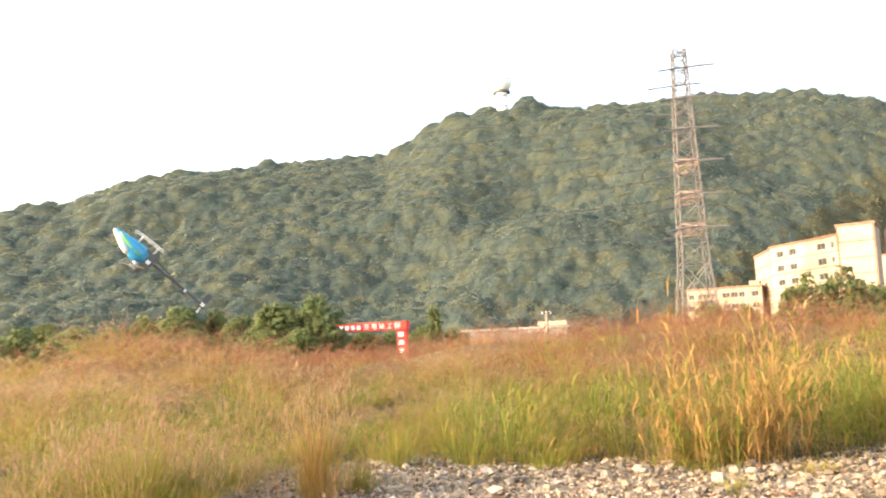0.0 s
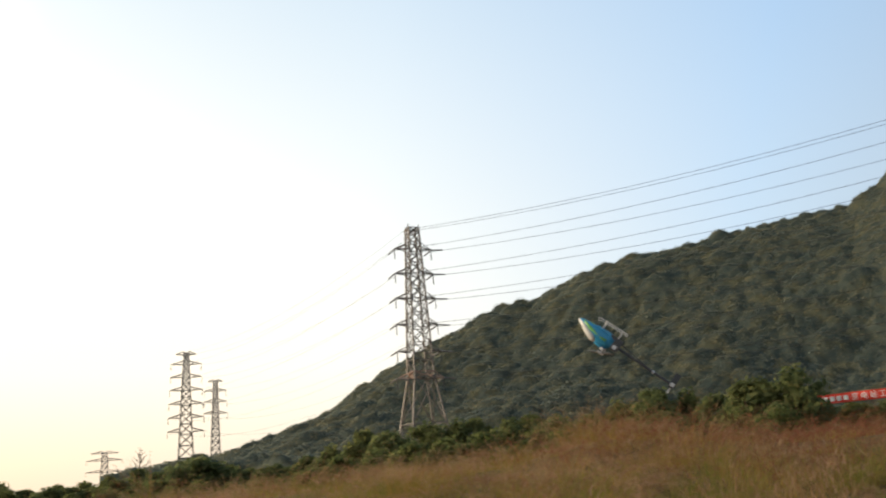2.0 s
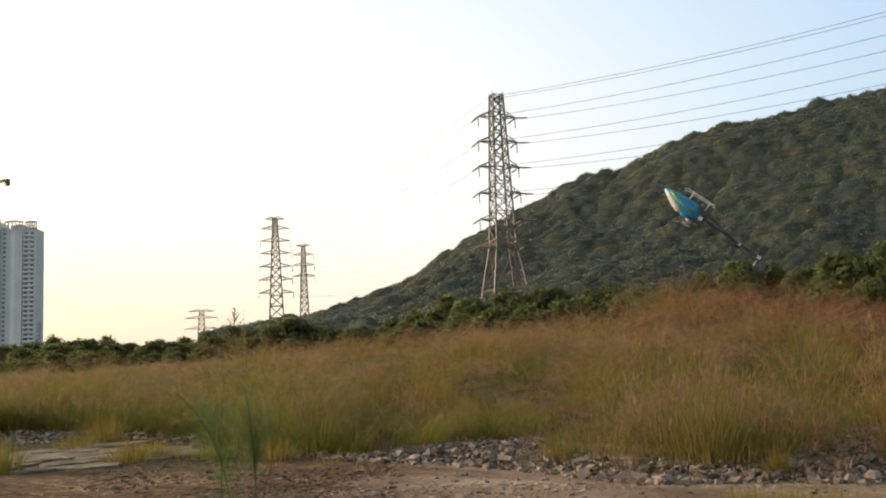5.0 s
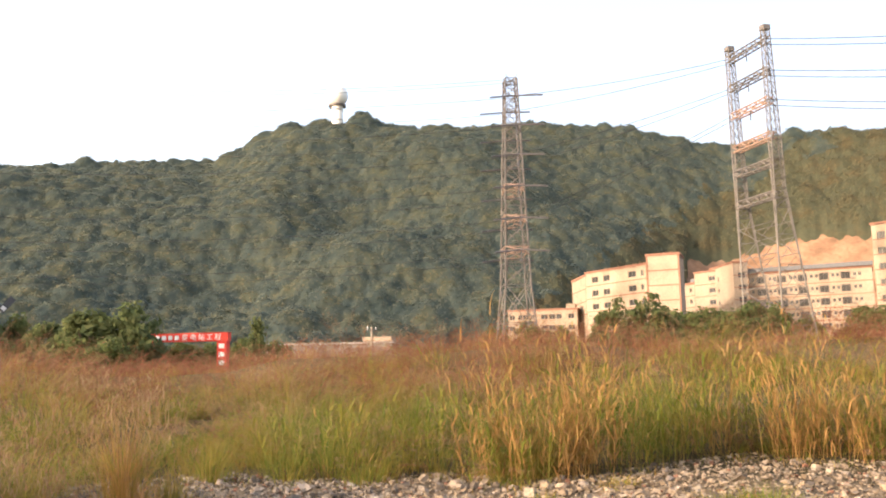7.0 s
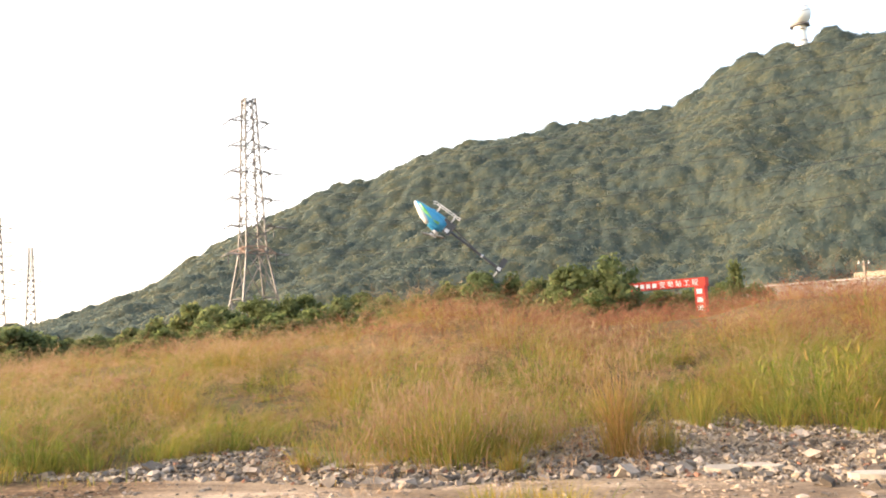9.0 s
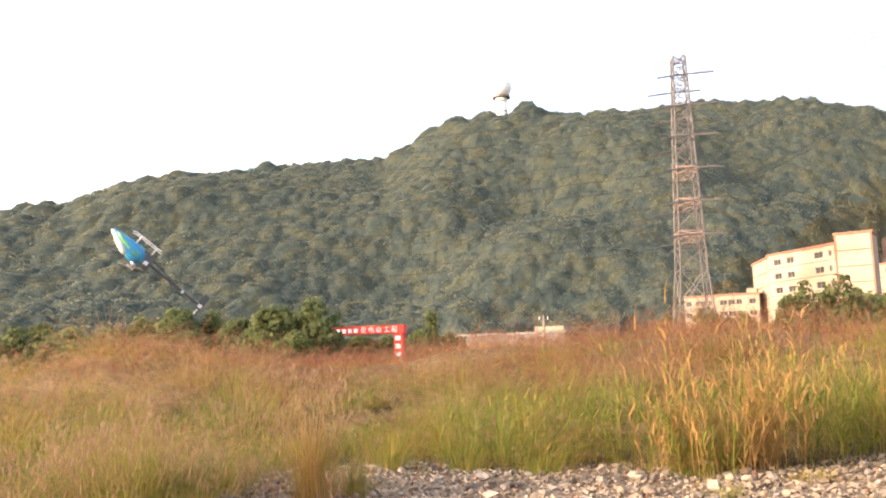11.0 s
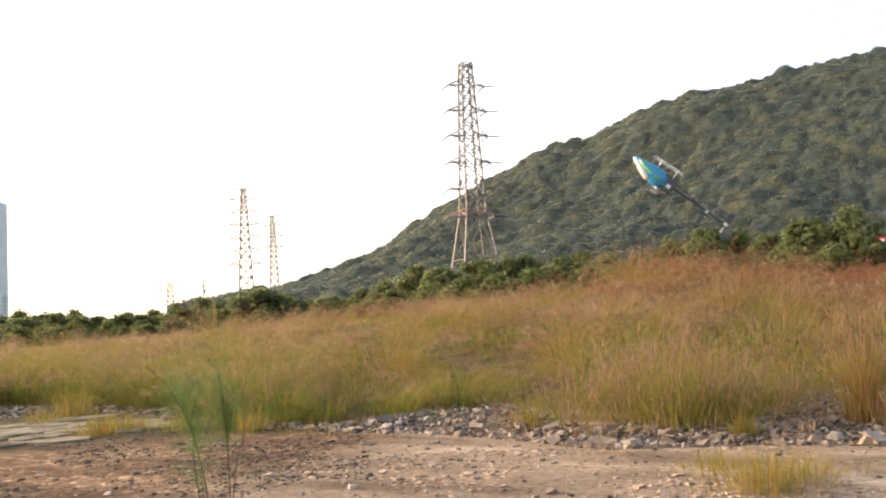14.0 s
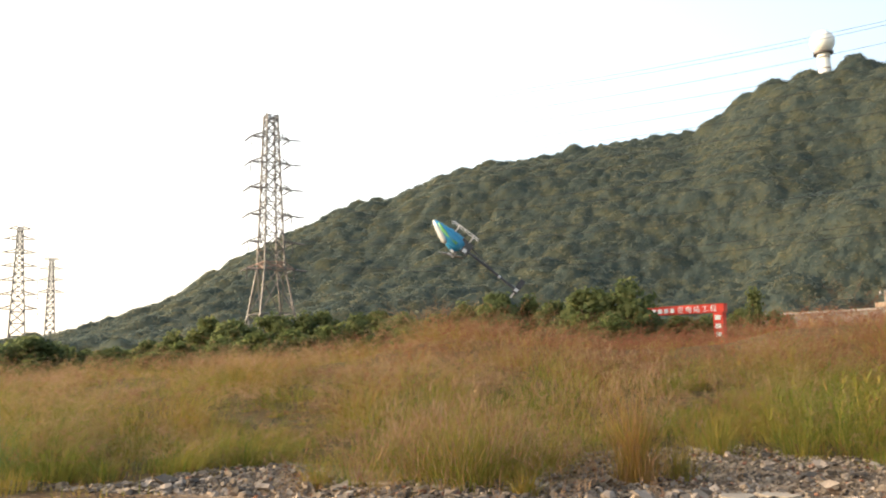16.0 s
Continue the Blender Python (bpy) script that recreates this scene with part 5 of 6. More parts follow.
def plumes(sh, gen, base, length, heading, lean, count, start, hair, width, mats, loose=0.55):
    """Nodding feathery heads: single fine awns set along the upper part of each stem, combed towards its tip."""
    n = len(base)
    for k in range(count):
        t = start + (1.0 - start) * (k + gen.random(n)) / count
        q, way = along(base, length, heading, lean, t)
        side = gen.normal(size=(n, 3))
        w = way + side * loose - np.array([0, 0, 0.18])
        w /= np.linalg.norm(w, axis=1, keepdims=True)
        u = np.cross(w, gen.normal(size=(n, 3)))
        u /= np.linalg.norm(u, axis=1, keepdims=True) + 1e-9
        hl = (hair * gen.uniform(0.45, 1.35, n) * (1.25 - 0.6 * (t - start) / (1 - start)))[:, None]
        V = np.stack([q - u * width * 0.5, q + u * width * 0.5, q + w * hl], 1).reshape(-1, 3)
        sh.add(V, np.arange(3 * n).reshape(-1, 3), 0)
        sh.M[-1] = np.asarray(mats)


def russet_share(a):
    return np.interp(a, (-60, -38, -22, -8, 6, 40), (0.03, 0.08, 0.26, 0.66, 0.88, 0.88))


# hollows where the grass stands low: bearing, metres, radius
HOLLOWS = ((-28.7, 18.3, 1.3), (-27.4, 21.0, 1.4), (-26.1, 24.0, 1.8), (-37.8, 15.4, 0.9), (-20.6, 14.2, 0.7), (-11.6, 15.2, 0.7), (-8.6, 18.6, 1.0), (0.5, 19.2, 1.0), (-0.4, 22.5, 1.4), (10.7, 18.4, 1.0), (5.2, 18.2, 0.8), (-45.0, 20.6, 1.0), (-52.8, 24.2, 1.2), (-33.8, 18.4, 1.0))


def hollow(base):
    """How much of its height the grass keeps at each place."""
    low = np.zeros(len(base))
    for az, r, rad in HOLLOWS:
        c = polar(az, r)
        low = np.maximum(low, np.exp(-((base[:, 0] - c.x) ** 2 + (base[:, 1] - c.y) ** 2) / rad ** 2))
    return 1 - 0.78 * low


def swells(gen, n, az0, az1, near, far, lo, hi, power=1.0, fixed=()):
    """Great tussock groups: their middles, radii and heights. fixed: bearing, distance, radius, height."""
    base, a, r = spots(gen, n, az0, az1, near, far, power)
    high = gen.uniform(lo, hi, n) * np.where(a < -40, 0.9, 1.0)
    rad = high * gen.uniform(0.50, 0.95, n) + 0.12
    for az, dist, wide, tall in fixed:
        base = np.concatenate([base, [on_ground(az, dist)]])
        rad, high = np.append(rad, wide), np.append(high, tall)
    return base[:, :2], rad, high


def swelling(base, group):
    """How far each place is raised by the groups round it, and which way it falls."""
    mid, rad, high = group
    off = base[:, None, :2] - mid[None]
    d = np.linalg.norm(off, axis=2) / rad[None]
    rise = high[None] * np.clip(1 - d ** 2, 0, 1) ** 0.6
    k = rise.argmax(1)
    i = np.arange(len(base))
    fall = off[i, k] / (rad[k][:, None]) * (rise[i, k] > 0)[:, None]
    lot = np.random.default_rng(len(mid)).random(len(mid))[k]
    return rise[i, k], fall, lot


def mounds(sh, gen, base, fall, lot, rad, high, per, stems, width, awns, hair, segs, dry_share, russet, heads):
    """Rounded tussocks: arching blades that fall outwards from each centre, and plumed stems standing over them."""
    n0 = len(base)
    breeze = 0.30
    own = 0.7 * lot + 0.3 * gen.random(n0)

    def sown(count, squeeze):
        q = np.sqrt(gen.random(n0 * count))
        th = gen.uniform(0, 2 * math.pi, n0 * count)
        p = np.repeat(base, count, 0)
        rr = np.repeat(rad, count) * q * squeeze
        p[:, 0] += rr * np.cos(th)
        p[:, 1] += rr * np.sin(th)
        out = np.repeat(fall, count, 0)
        hx = np.cos(th) * (0.25 + q) + 1.5 * out[:, 0] + breeze + gen.normal(size=len(q)) * 0.35
        hy = np.sin(th) * (0.25 + q) + 1.5 * out[:, 1] + gen.normal(size=len(q)) * 0.35
        return p, np.clip(0.55 * q + 0.6 * np.linalg.norm(out, axis=1), 0, 1), np.arctan2(hy, hx)

    p, q, hd = sown(per, 0.62)
    n = len(p)
    hg = np.repeat(high, per)
    L = hg * (1.18 - 0.30 * q) * gen.uniform(0.45, 1.12, n)
    lean = np.clip(0.12 + 1.35 * q ** 1.1 * gen.uniform(0.35, 1.3, n) + 0.9 * gen.random(n) ** 2.4, 0, 1.65)
    V, F, _ = blades(p, L, hd, lean, width * gen.uniform(0.6, 1.35, n), segs)
    tone = np.repeat(own, per) + 0.20 * gen.normal(size=n)
    sh.add(V, F, 0)
    parched = np.where(gen.random(n0) < 0.85 * russet, 4, 1)
    sh.M[-1] = np.repeat(np.where(tone < np.repeat(dry_share, per), np.repeat(parched, per), 0), 2 * segs - 1)
    # plumed stems, thick on some tussocks and sparse on others
    p, q, hd = sown(stems, 0.8)
    n = len(p)
    keep = gen.random(n) < np.repeat(0.12 + 0.88 * np.abs(2 * ((own * 3.7) % 1.0) - 1), stems) * np.repeat(heads, stems)
    p, q, hd, hg = p[keep], q[keep], hd[keep], np.repeat(high, stems)[keep]
    n = len(p)
    L = hg * gen.uniform(0.72, 1.30, n) * (1.12 - 0.30 * q)
    lean = np.clip(0.12 + 0.62 * q + 0.55 * gen.random(n) ** 1.5, 0, 1.35)
    V, F, _ = blades(p, L, hd, lean, np.full(n, width * 0.55), 2)
    kind = np.where(np.repeat((own * 1.9 + 0.3) % 1.0, stems)[keep] + 0.25 * gen.normal(size=n) < np.repeat(russet, stems)[keep], 4, 2)
    sh.add(V, F, 1)
    sh.M[-1] = np.repeat(np.where(kind == 4, 4, 1), 3)
    plumes(sh, gen, p, L, hd, lean, awns, 0.58, hair, width * 0.9, kind, 0.72)


def fringe_grass():
    """Great rounded green and straw tussocks along the foot of the field."""
    gen, sh = np.random.default_rng(21), Sheaf()
    group = swells(gen, 95, -66, 46, 1.2, 12.0, 0.8, 2.3, 0.9,
                   ((-22.6, 12.3, 1.35, 1.6), (-18.2, 14.2, 1.7, 2.0), (-13.2, 14.3, 1.6, 2.0), (-36.2, 14.7, 1.4, 1.3), (-40.5, 15.2, 1.4, 1.2), (-31.0, 17.0, 1.5, 1.5), (-8.8, 17.3, 1.5, 1.5), (-4.5, 17.4, 1.4, 1.3), (3.4, 16.5, 1.5, 1.5), (7.6, 16.0, 1.5, 1.6), (12.6, 17.2, 1.5, 1.6),
                    (-60.5, 24.4, 1.6, 1.5), (-57.3, 23.9, 1.5, 1.4), (-54.6, 22.6, 1.5, 1.4), (-51.4, 21.6, 1.6, 1.5), (-48.2, 20.6, 1.5, 1.4), (-45.6, 18.6, 1.4, 1.4), (-43.0, 16.9, 1.4, 1.3), (-63.5, 24.0, 1.5, 1.4)))
    base, a, r = (np.concatenate(q) for q in zip(spots(gen, 1150, -68, 47, 0.2, 12.5, 0.85), spots(gen, 260, -68, -40, 0.2, 5.0, 1.0)))
    rise, fall, lot = swelling(base, group)
    keep = gen.random(len(base)) < 0.13 + 0.86 * (rise > 0.3)
    base, a, r, rise, fall, lot = base[keep], a[keep], r[keep], rise[keep], fall[keep], lot[keep]
    edge = np.clip((r - foot_r(a)) / 1.2, 0, 1)
    high = (0.22 + 0.2 * gen.random(len(base)) + rise * gen.uniform(0.75, 1.1, len(base))) * (0.70 + 0.30 * edge) * hollow(base)
    rad = 0.22 + 0.26 * high * gen.uniform(0.7, 1.3, len(base))
    dry = np.where(a < -36, 0.06, np.where(a > 10, 0.18, 0.20))
    mounds(sh, gen, base, fall, lot, rad, high, 96, 15, 0.0074, 14, 0.15, 3, dry, 0.3 * russet_share(a), np.interp(a, (-60, -30, -12, 0), (0.6, 0.65, 0.8, 1.0)))
    # withered skirts round the feet of the tussocks; dark russet also paints the shade there
    per = 16
    th = gen.uniform(0, 2 * math.pi, len(base) * per)
    p = np.repeat(base, per, 0)
    p[:, 0] += np.repeat(rad, per) * 0.75 * np.cos(th)
    p[:, 1] += np.repeat(rad, per) * 0.75 * np.sin(th)
    n = len(p)
    V, F, _ = blades(p, np.repeat(0.16 + 0.26 * high, per) * gen.uniform(0.5, 1.2, n), th + gen.normal(size=n) * 0.6, gen.uniform(0.3, 1.5, n), gen.uniform(0.006, 0.013, n), 2)
    sh.add(V, F, 0)
    sh.M[-1] = np.repeat(np.where(gen.random(n) < 0.6, 4, 1), 3)
    # low litter and seedlings between the tussocks and out into the stones
    base, a, r = spots(gen, 1500, -68, 47, -0.9, 6.0, 0.8)
    p, hd, out = tufted(gen, base, 12, 0.22)
    n = len(p)
    V, F, _ = blades(p, gen.uniform(0.10, 0.42, n), hd + gen.normal(size=n), gen.uniform(0.2, 1.2, n), gen.uniform(0.006, 0.014, n), 2)
    sh.add(V, F, 0)
    sh.M[-1] = np.repeat(np.where(np.repeat(gen.random(len(base)), 12) < 0.3, 0, 1), 3)
    ob = new("fringe_grass", sh.mesh("fringe_grass", GRASSES))
    tagged(ob, "yellow-green and straw tussock grass along the stony edge", "grass", kind="stuff")


def plume_grass():
    """Tan and russet plumed grass in mounds over the bank."""
    gen, sh = np.random.default_rng(22), Sheaf()
    for n, near, far, wide, per, stems, awns, power, groups in ((900, 9.5, 21.0, 1.0, 52, 24, 14, 0.9, 125), (1050, 18.0, 50.0, 1.5, 28, 28, 14, 0.8, 300), (520, 46.0, 92.0, 2.6, 22, 20, 12, 0.9, 170)):
        group = swells(gen, groups, -68, 48, near, far, 0.9, 2.5, power)
        group = (group[0], group[1] * wide ** 0.7, group[2])
        base, a, r = spots(gen, n, -68, 48, near, far, power)
        rise, fall, lot = swelling(base, group)
        keep = gen.random(n) < 0.20 + 0.79 * (rise > 0.3)
        base, a, rise, fall, lot = base[keep], a[keep], rise[keep], fall[keep], lot[keep]
        high = (0.25 + 0.3 * gen.random(len(base)) + rise * gen.uniform(0.6, 1.05, len(base))) * hollow(base)
        rad = (0.35 + 0.30 * high) * gen.uniform(0.8, 1.4, len(base)) * wide ** 0.8
        dry = np.interp(a, (-45, -30, -15, 50), (0.05, 0.22, 0.50, 0.6) if wide == 1 else (0.1, 0.40, 0.80, 0.9))
        mounds(sh, gen, base, fall, lot, rad, high, per, stems, 0.010 * wide, awns, 0.18 * wide ** 0.5, 2 if wide > 1 else 3, dry, np.clip(russet_share(a) * (0.85 if wide == 1 else 1.4), 0, 0.95), np.interp(a, (-60, -30, -12, 0), (0.7, 0.9, 1.0, 1.0)))
        # leafy undergrowth between the stems
        base, a, r = spots(gen, int(n * 0.55), -68, 48, near - 1.5, far, power)
        grow = np.repeat(lushness(base, 0.3, 30), 14)
        p, hd, out = tufted(gen, base, 14, 0.30 * wide)
        m = len(p)
        V, F, _ = blades(p, gen.uniform(0.35, 0.9, m) * (0.5 + 0.9 * grow), hd, gen.uniform(0.15, 1.1, m), 0.013 * wide * gen.uniform(0.7, 1.3, m), 2)
        sh.add(V, F, 0)
        sh.M[-1] = np.repeat(np.where(np.repeat(gen.random(len(base)) < np.where(a < -30, 0.85, 0.6 if wide == 1 else 0.25), 14), 0, 4 if wide > 1 else 1), 3)
    ob = new("plume_grass", sh.mesh("plume_grass", GRASSES))
    tagged(ob, "tall tan and russet plumed grass covering the rising bank", "grass", kind="stuff")


def reed_clump(az, r, height, count, golden, seed, label):
    """One clump of canes with long drooping leaves."""
    gen, sh = np.random.default_rng(300 + seed), Sheaf()
    count = int(count * (1.7 if golden else 1.3))
    height = height * (1.0 if golden else 0.82)
    off = gen.normal(size=(count, 2)) * (0.24 if golden else 0.36)
    base = np.concatenate([off, np.zeros((count, 1)) - 0.05], 1)
    H = height * (0.42 + 0.66 * gen.random(count) ** 0.8)
    lean = gen.uniform(0.04, 0.55 if golden else 0.42, count)
    hd = np.arctan2(off[:, 1], off[:, 0]) + gen.normal(size=count) * 0.6
    V, F, tip = blades(base, H, hd, lean, np.full(count, 0.012), 3, 0.6)
    main = 3 if golden else 0
    sh.add(V, F, main)
    canes, sh = sh, Sheaf()
    for k in range(13):
        t = 0.12 + 0.85 * k / 12
        d = np.stack([np.cos(hd), np.sin(hd), np.zeros(count)], 1)
        q = base + d * (H * lean * t ** 1.6)[:, None] + np.array([0, 0, 1]) * (H * (t - 0.5 * lean * t * t))[:, None]
        low = t < 0.55
        V, F, _ = blades(q, gen.uniform(0.35, 1.0, count) * (1.0 - 0.2 * t), gen.uniform(0, 6.28, count), gen.uniform(0.8, 1.6, count) + (0.25 if low else 0), gen.uniform(0.010, 0.027, count), 3)
        sh.add(V, F, main)
        sh.M[-1] = np.repeat(np.where(gen.random(count) < (0.84 if golden else 0.04), 3, 0), 5)
    x, y, z = on_ground(az, r)
    root = tagged(empty("reed_clump", (x, y, z), 0), label, "reeds", "reed clumps")
    tagged(shared("cane_sheaf", canes.mesh("cane_sheaf", GRASSES), root), "thin upright canes", kind="stuff")
    tagged(shared("foliage", sh.mesh("foliage", GRASSES), root), "long drooping leaves", kind="stuff")
    return root


def tuft(name, az, r, height, count, mats, seed, label, spread=0.12, lean=0.35):
    gen, sh = np.random.default_rng(500 + seed), Sheaf()
    count *= 2
    p, hd, out = tufted(gen, np.array([[0.0, 0.0, -0.03]]), count, spread)
    L, lean = height * gen.uniform(0.55, 1.25, count), np.clip(lean * out * (0.25 + gen.random(count)) + 0.08, 0, 1.6)
    hd, width, pick = hd + gen.normal(size=count) * 0.5, 0.004 + 0.005 * gen.random(count), gen.choice(mats, count)
    x, y, z = on_ground(az, r)
    root = tagged(empty(name, (x, y, z)), label, "grass", "grass tufts")
    tips = []
    for part_name, part_label, chosen in (("green_foliage", "yellow-green grass blades", pick == 0), ("dry_foliage", "dry straw-coloured blades", pick > 0)):
        if chosen.sum() > 3:
            sh = Sheaf()
            V, F, tip = blades(p[chosen], L[chosen], hd[chosen], lean[chosen], width[chosen])
            sh.add(V, F, 0)
            sh.M[-1] = np.repeat(pick[chosen], 5)
            tips.append(tip)
            tagged(shared(part_name, sh.mesh(part_name, GRASSES), root), part_label, kind="stuff")
    if height > 1.0:
        sh = Sheaf()
        tall = np.concatenate(tips)
        tall = tall[gen.random(len(tall)) < 0.35]
        hairs(sh, gen, tall, 7, 0.28, 0.18, 0.009, np.full(len(tall), 2), 0.05)
        tagged(shared("seed_plume", sh.mesh("seed_plume", GRASSES), root), "feathery tan seed heads", kind="stuff")
    return root


fringe_grass()
plume_grass()
seed = 0
gen = np.random.default_rng(9)
for a, dr, hh, n, golden in ((16.3, 0.6, 2.7, 9, 1), (17.3, 2.4, 2.0, 12, 0), (18.4, 1.2, 1.6, 12, 0), (19.2, 0.7, 2.5, 12, 1), (20.0, 2.6, 2.5, 10, 0), (20.7, 0.9, 2.1, 14, 1), (21.5, 0.3, 2.5, 14, 1), (22.3, 2.2, 2.2, 10, 0),
                              (22.9, 0.6, 2.3, 13, 1), (23.8, 1.6, 2.9, 9, 1), (24.4, 1.0, 3.1, 10, 0), (25.4, 2.6, 2.3, 14, 0), (26.3, 0.9, 1.6, 14, 0), (27.2, 2.4, 2.7, 10, 0), (28.3, 0.7, 2.0, 14, 0), (29.3, 2.8, 2.5, 12, 0),
                              (30.1, 0.8, 2.2, 9, 1), (30.9, 2.0, 2.9, 8, 0), (32.0, 1.5, 2.0, 14, 0), (33.1, 2.9, 2.5, 10, 0), (34.2, 0.2, 2.8, 14, 1), (35.0, 0.5, 3.0, 16, 1), (36.0, 2.2, 2.4, 12, 0), (37.0, 0.8, 1.9, 12, 1),
                              (38.0, 2.4, 2.7, 12, 0), (39.2, 0.6, 2.3, 10, 1), (40.2, 2.2, 2.7, 12, 0), (41.4, 1.0, 2.2, 14, 0), (13.6, 1.4, 2.1, 9, 0), (12.2, 2.8, 1.7, 12, 0), (10.6, 1.2, 1.8, 10, 0), (7.6, 1.3, 1.7, 10, 0), (5.0, 1.6, 1.6, 10, 0)):
    reed_clump(a, float(foot_r(a)) + dr, hh, n, golden, seed, "golden dry reed clump with drooping leaves at the rubble's edge" if golden else "green reed clump with long arching leaves at the rubble's edge")
    seed += 1
tuft("grass_tuft", -5.9, 12.3, 1.65, 170, [1, 3, 3, 0], 1, "tall golden grass tuft standing among the rubble", 0.10, 0.25)
tuft("grass_tuft", -5.5, 12.2, 0.95, 130, [1, 3], 2, "short straw-coloured skirt of a golden tuft", 0.13, 0.5)
tuft("grass_tuft", -3.3, 12.6, 0.72, 150, [1, 1, 0], 3, "short brown grass tuft among the stones", 0.12, 0.5)
tuft("grass_tuft", -0.9, 15.6, 0.9, 170, [0, 0, 1], 4, "dark green rounded grass tuft behind the rubble", 0.16, 0.6)
tuft("grass_tuft", -16.6, 11.6, 1.25, 330, [0, 0, 1], 5, "yellow-green arching tussock at the edge of the rubble", 0.24, 0.85)
tuft("grass_tuft", -14.6, 12.4, 1.4, 330, [0, 0, 1], 6, "yellow-green arching tussock at the edge of the rubble", 0.26, 0.85)
tuft("grass_tuft", -18.4, 12.5, 1.15, 300, [0, 1], 7, "yellow-green arching tussock at the edge of the rubble", 0.24, 0.85)
tuft("grass_tuft", -12.6, 10.9, 0.5, 110, [1, 1, 0], 8, "small straw-coloured grass tuft beside stones", 0.1, 0.6)
tuft("grass_tuft", -25.6, 12.2, 0.62, 110, [1, 0], 9, "small straw-coloured grass tuft beside stones", 0.1, 0.6)
tuft("grass_tuft", -11.7, 7.9, 0.46, 170, [0, 1, 1], 10, "low green grass tuft on the bare track", 0.2, 0.5)
tuft("grass_tuft", -9.6, 8.5, 0.34, 110, [0, 1, 1], 11, "low green grass tuft on the bare track", 0.2, 0.5)
tuft("grass_tuft", -14.2, 8.9, 0.26, 110, [0, 1], 12, "low green grass tuft on the bare track", 0.2, 0.5)
tuft("grass_tuft", -58.8, 15.2, 0.7, 150, [0, 0, 1], 13, "green grass tuft on the edge of broken paving", 0.16, 0.4)
tuft("grass_tuft", -52.0, 15.4, 0.5, 160, [0, 1], 14, "low green grass tuft on the edge of broken paving", 0.22, 0.5)
tuft("grass_tuft", -50.4, 15.6, 0.42, 130, [0, 1], 15, "low green grass tuft on the edge of broken paving", 0.2, 0.5)
tuft("grass_tuft", -47.0, 15.0, 0.5, 160, [0, 0, 1], 16, "low green grass tuft on the bare soil", 0.24, 0.5)
tuft("grass_tuft", -43.6, 14.2, 0.5, 160, [0, 1], 17, "low green grass tuft on the bare soil", 0.24, 0.5)
tuft("grass_tuft", -55.0, 18.2, 0.45, 120, [0, 1], 18, "low green grass tuft on the edge of broken paving", 0.2, 0.5)
tuft("grass_tuft", -53.4, 19.4, 0.8, 150, [1, 1, 0], 19, "brown grass tuft on a pile of rubble", 0.2, 0.5)
tuft("grass_tuft", 31.8, 11.0, 0.5, 420, [0, 0, 0, 1], 20, "leafy green tuft growing in the rubble", 0.26, 1.0)
tuft("grass_tuft", 33.2, 10.7, 0.55, 420, [0, 0, 0, 1], 21, "leafy green tuft growing in the rubble", 0.28, 1.0)
tuft("grass_tuft", 19.6, 11.6, 0.3, 110, [0, 1], 22, "small green tuft growing in the rubble", 0.16, 0.5)
tuft("grass_tuft", 24.4, 13.8, 0.3, 110, [0, 1], 23, "small green tuft growing in the rubble", 0.16, 0.5)


def curve_through(points, count):
    """Evenly spaced places on a bent line through the given ones."""
    pts = np.array([tuple(p) for p in points])
    d = np.concatenate([[0], np.cumsum(np.linalg.norm(np.diff(pts, axis=0), axis=1))])
    q = np.linspace(0, d[-1], count)
    return np.stack([np.interp(q, d, pts[:, i]) for i in range(3)], 1)


def feathery_sapling(ways, r, leafy_from, sprays, reach, seed, label):
    """A thin bent stem rising from the soil, hung with a haze of fine needles. ways: bearing and angle along the stem, from below."""
    gen, sh = np.random.default_rng(700 + seed), Sheaf()
    x, y, z = on_ground(ways[0][0], r)
    root = tagged(empty("sapling", (x, y, z)), label, "plant", "saplings by the track")
    foot = Vector((x, y, z))
    line = [Vector((0, 0, -0.05))] + [polar(a, r, 1.6 + r * math.tan(radians(e))) - foot for a, e in ways]
    fine = curve_through(line, 13)
    part("stem", beams([(fine[i], fine[i + 1], 0.0095 - 0.00055 * i, 6, 0.0095 - 0.00055 * (i + 1)) for i in range(12)]), M_BARK, root, "thin dark stem")
    if not sprays:
        return root
    t = leafy_from + 0.26 * gen.beta(1.6, 1.7, sprays)
    base = np.stack([np.interp(t, np.linspace(0, 1, 13), fine[:, i]) for i in range(3)], 1)
    hd = gen.uniform(0, 6.28, sprays)
    L, ln = reach * gen.uniform(0.35, 1.0, sprays) * (1.2 - 0.5 * t), gen.uniform(0.5, 1.4, sprays)
    V, F, tip = blades(base, L, hd, ln, np.full(sprays, 0.0014))
    sh.add(V, F, 0)
    d = np.stack([np.cos(hd), np.sin(hd), np.zeros(sprays)], 1)
    for k in range(18):
        u = gen.uniform(0.3, 1.0, sprays)
        q = base + d * (L * ln * u * u)[:, None] + np.array([0, 0, 1]) * (L * (u - 0.5 * ln * u * u))[:, None]
        V, F, _ = blades(q, gen.uniform(0.03, 0.085, sprays), gen.uniform(0, 6.28, sprays), gen.uniform(0.2, 1.7, sprays), np.full(sprays, 0.0009), 2)
        sh.add(V, F, 0)
    tagged(shared("foliage", sh.mesh("foliage", [M_FEATHER]), root), "haze of fine green needles", kind="stuff")
    return root


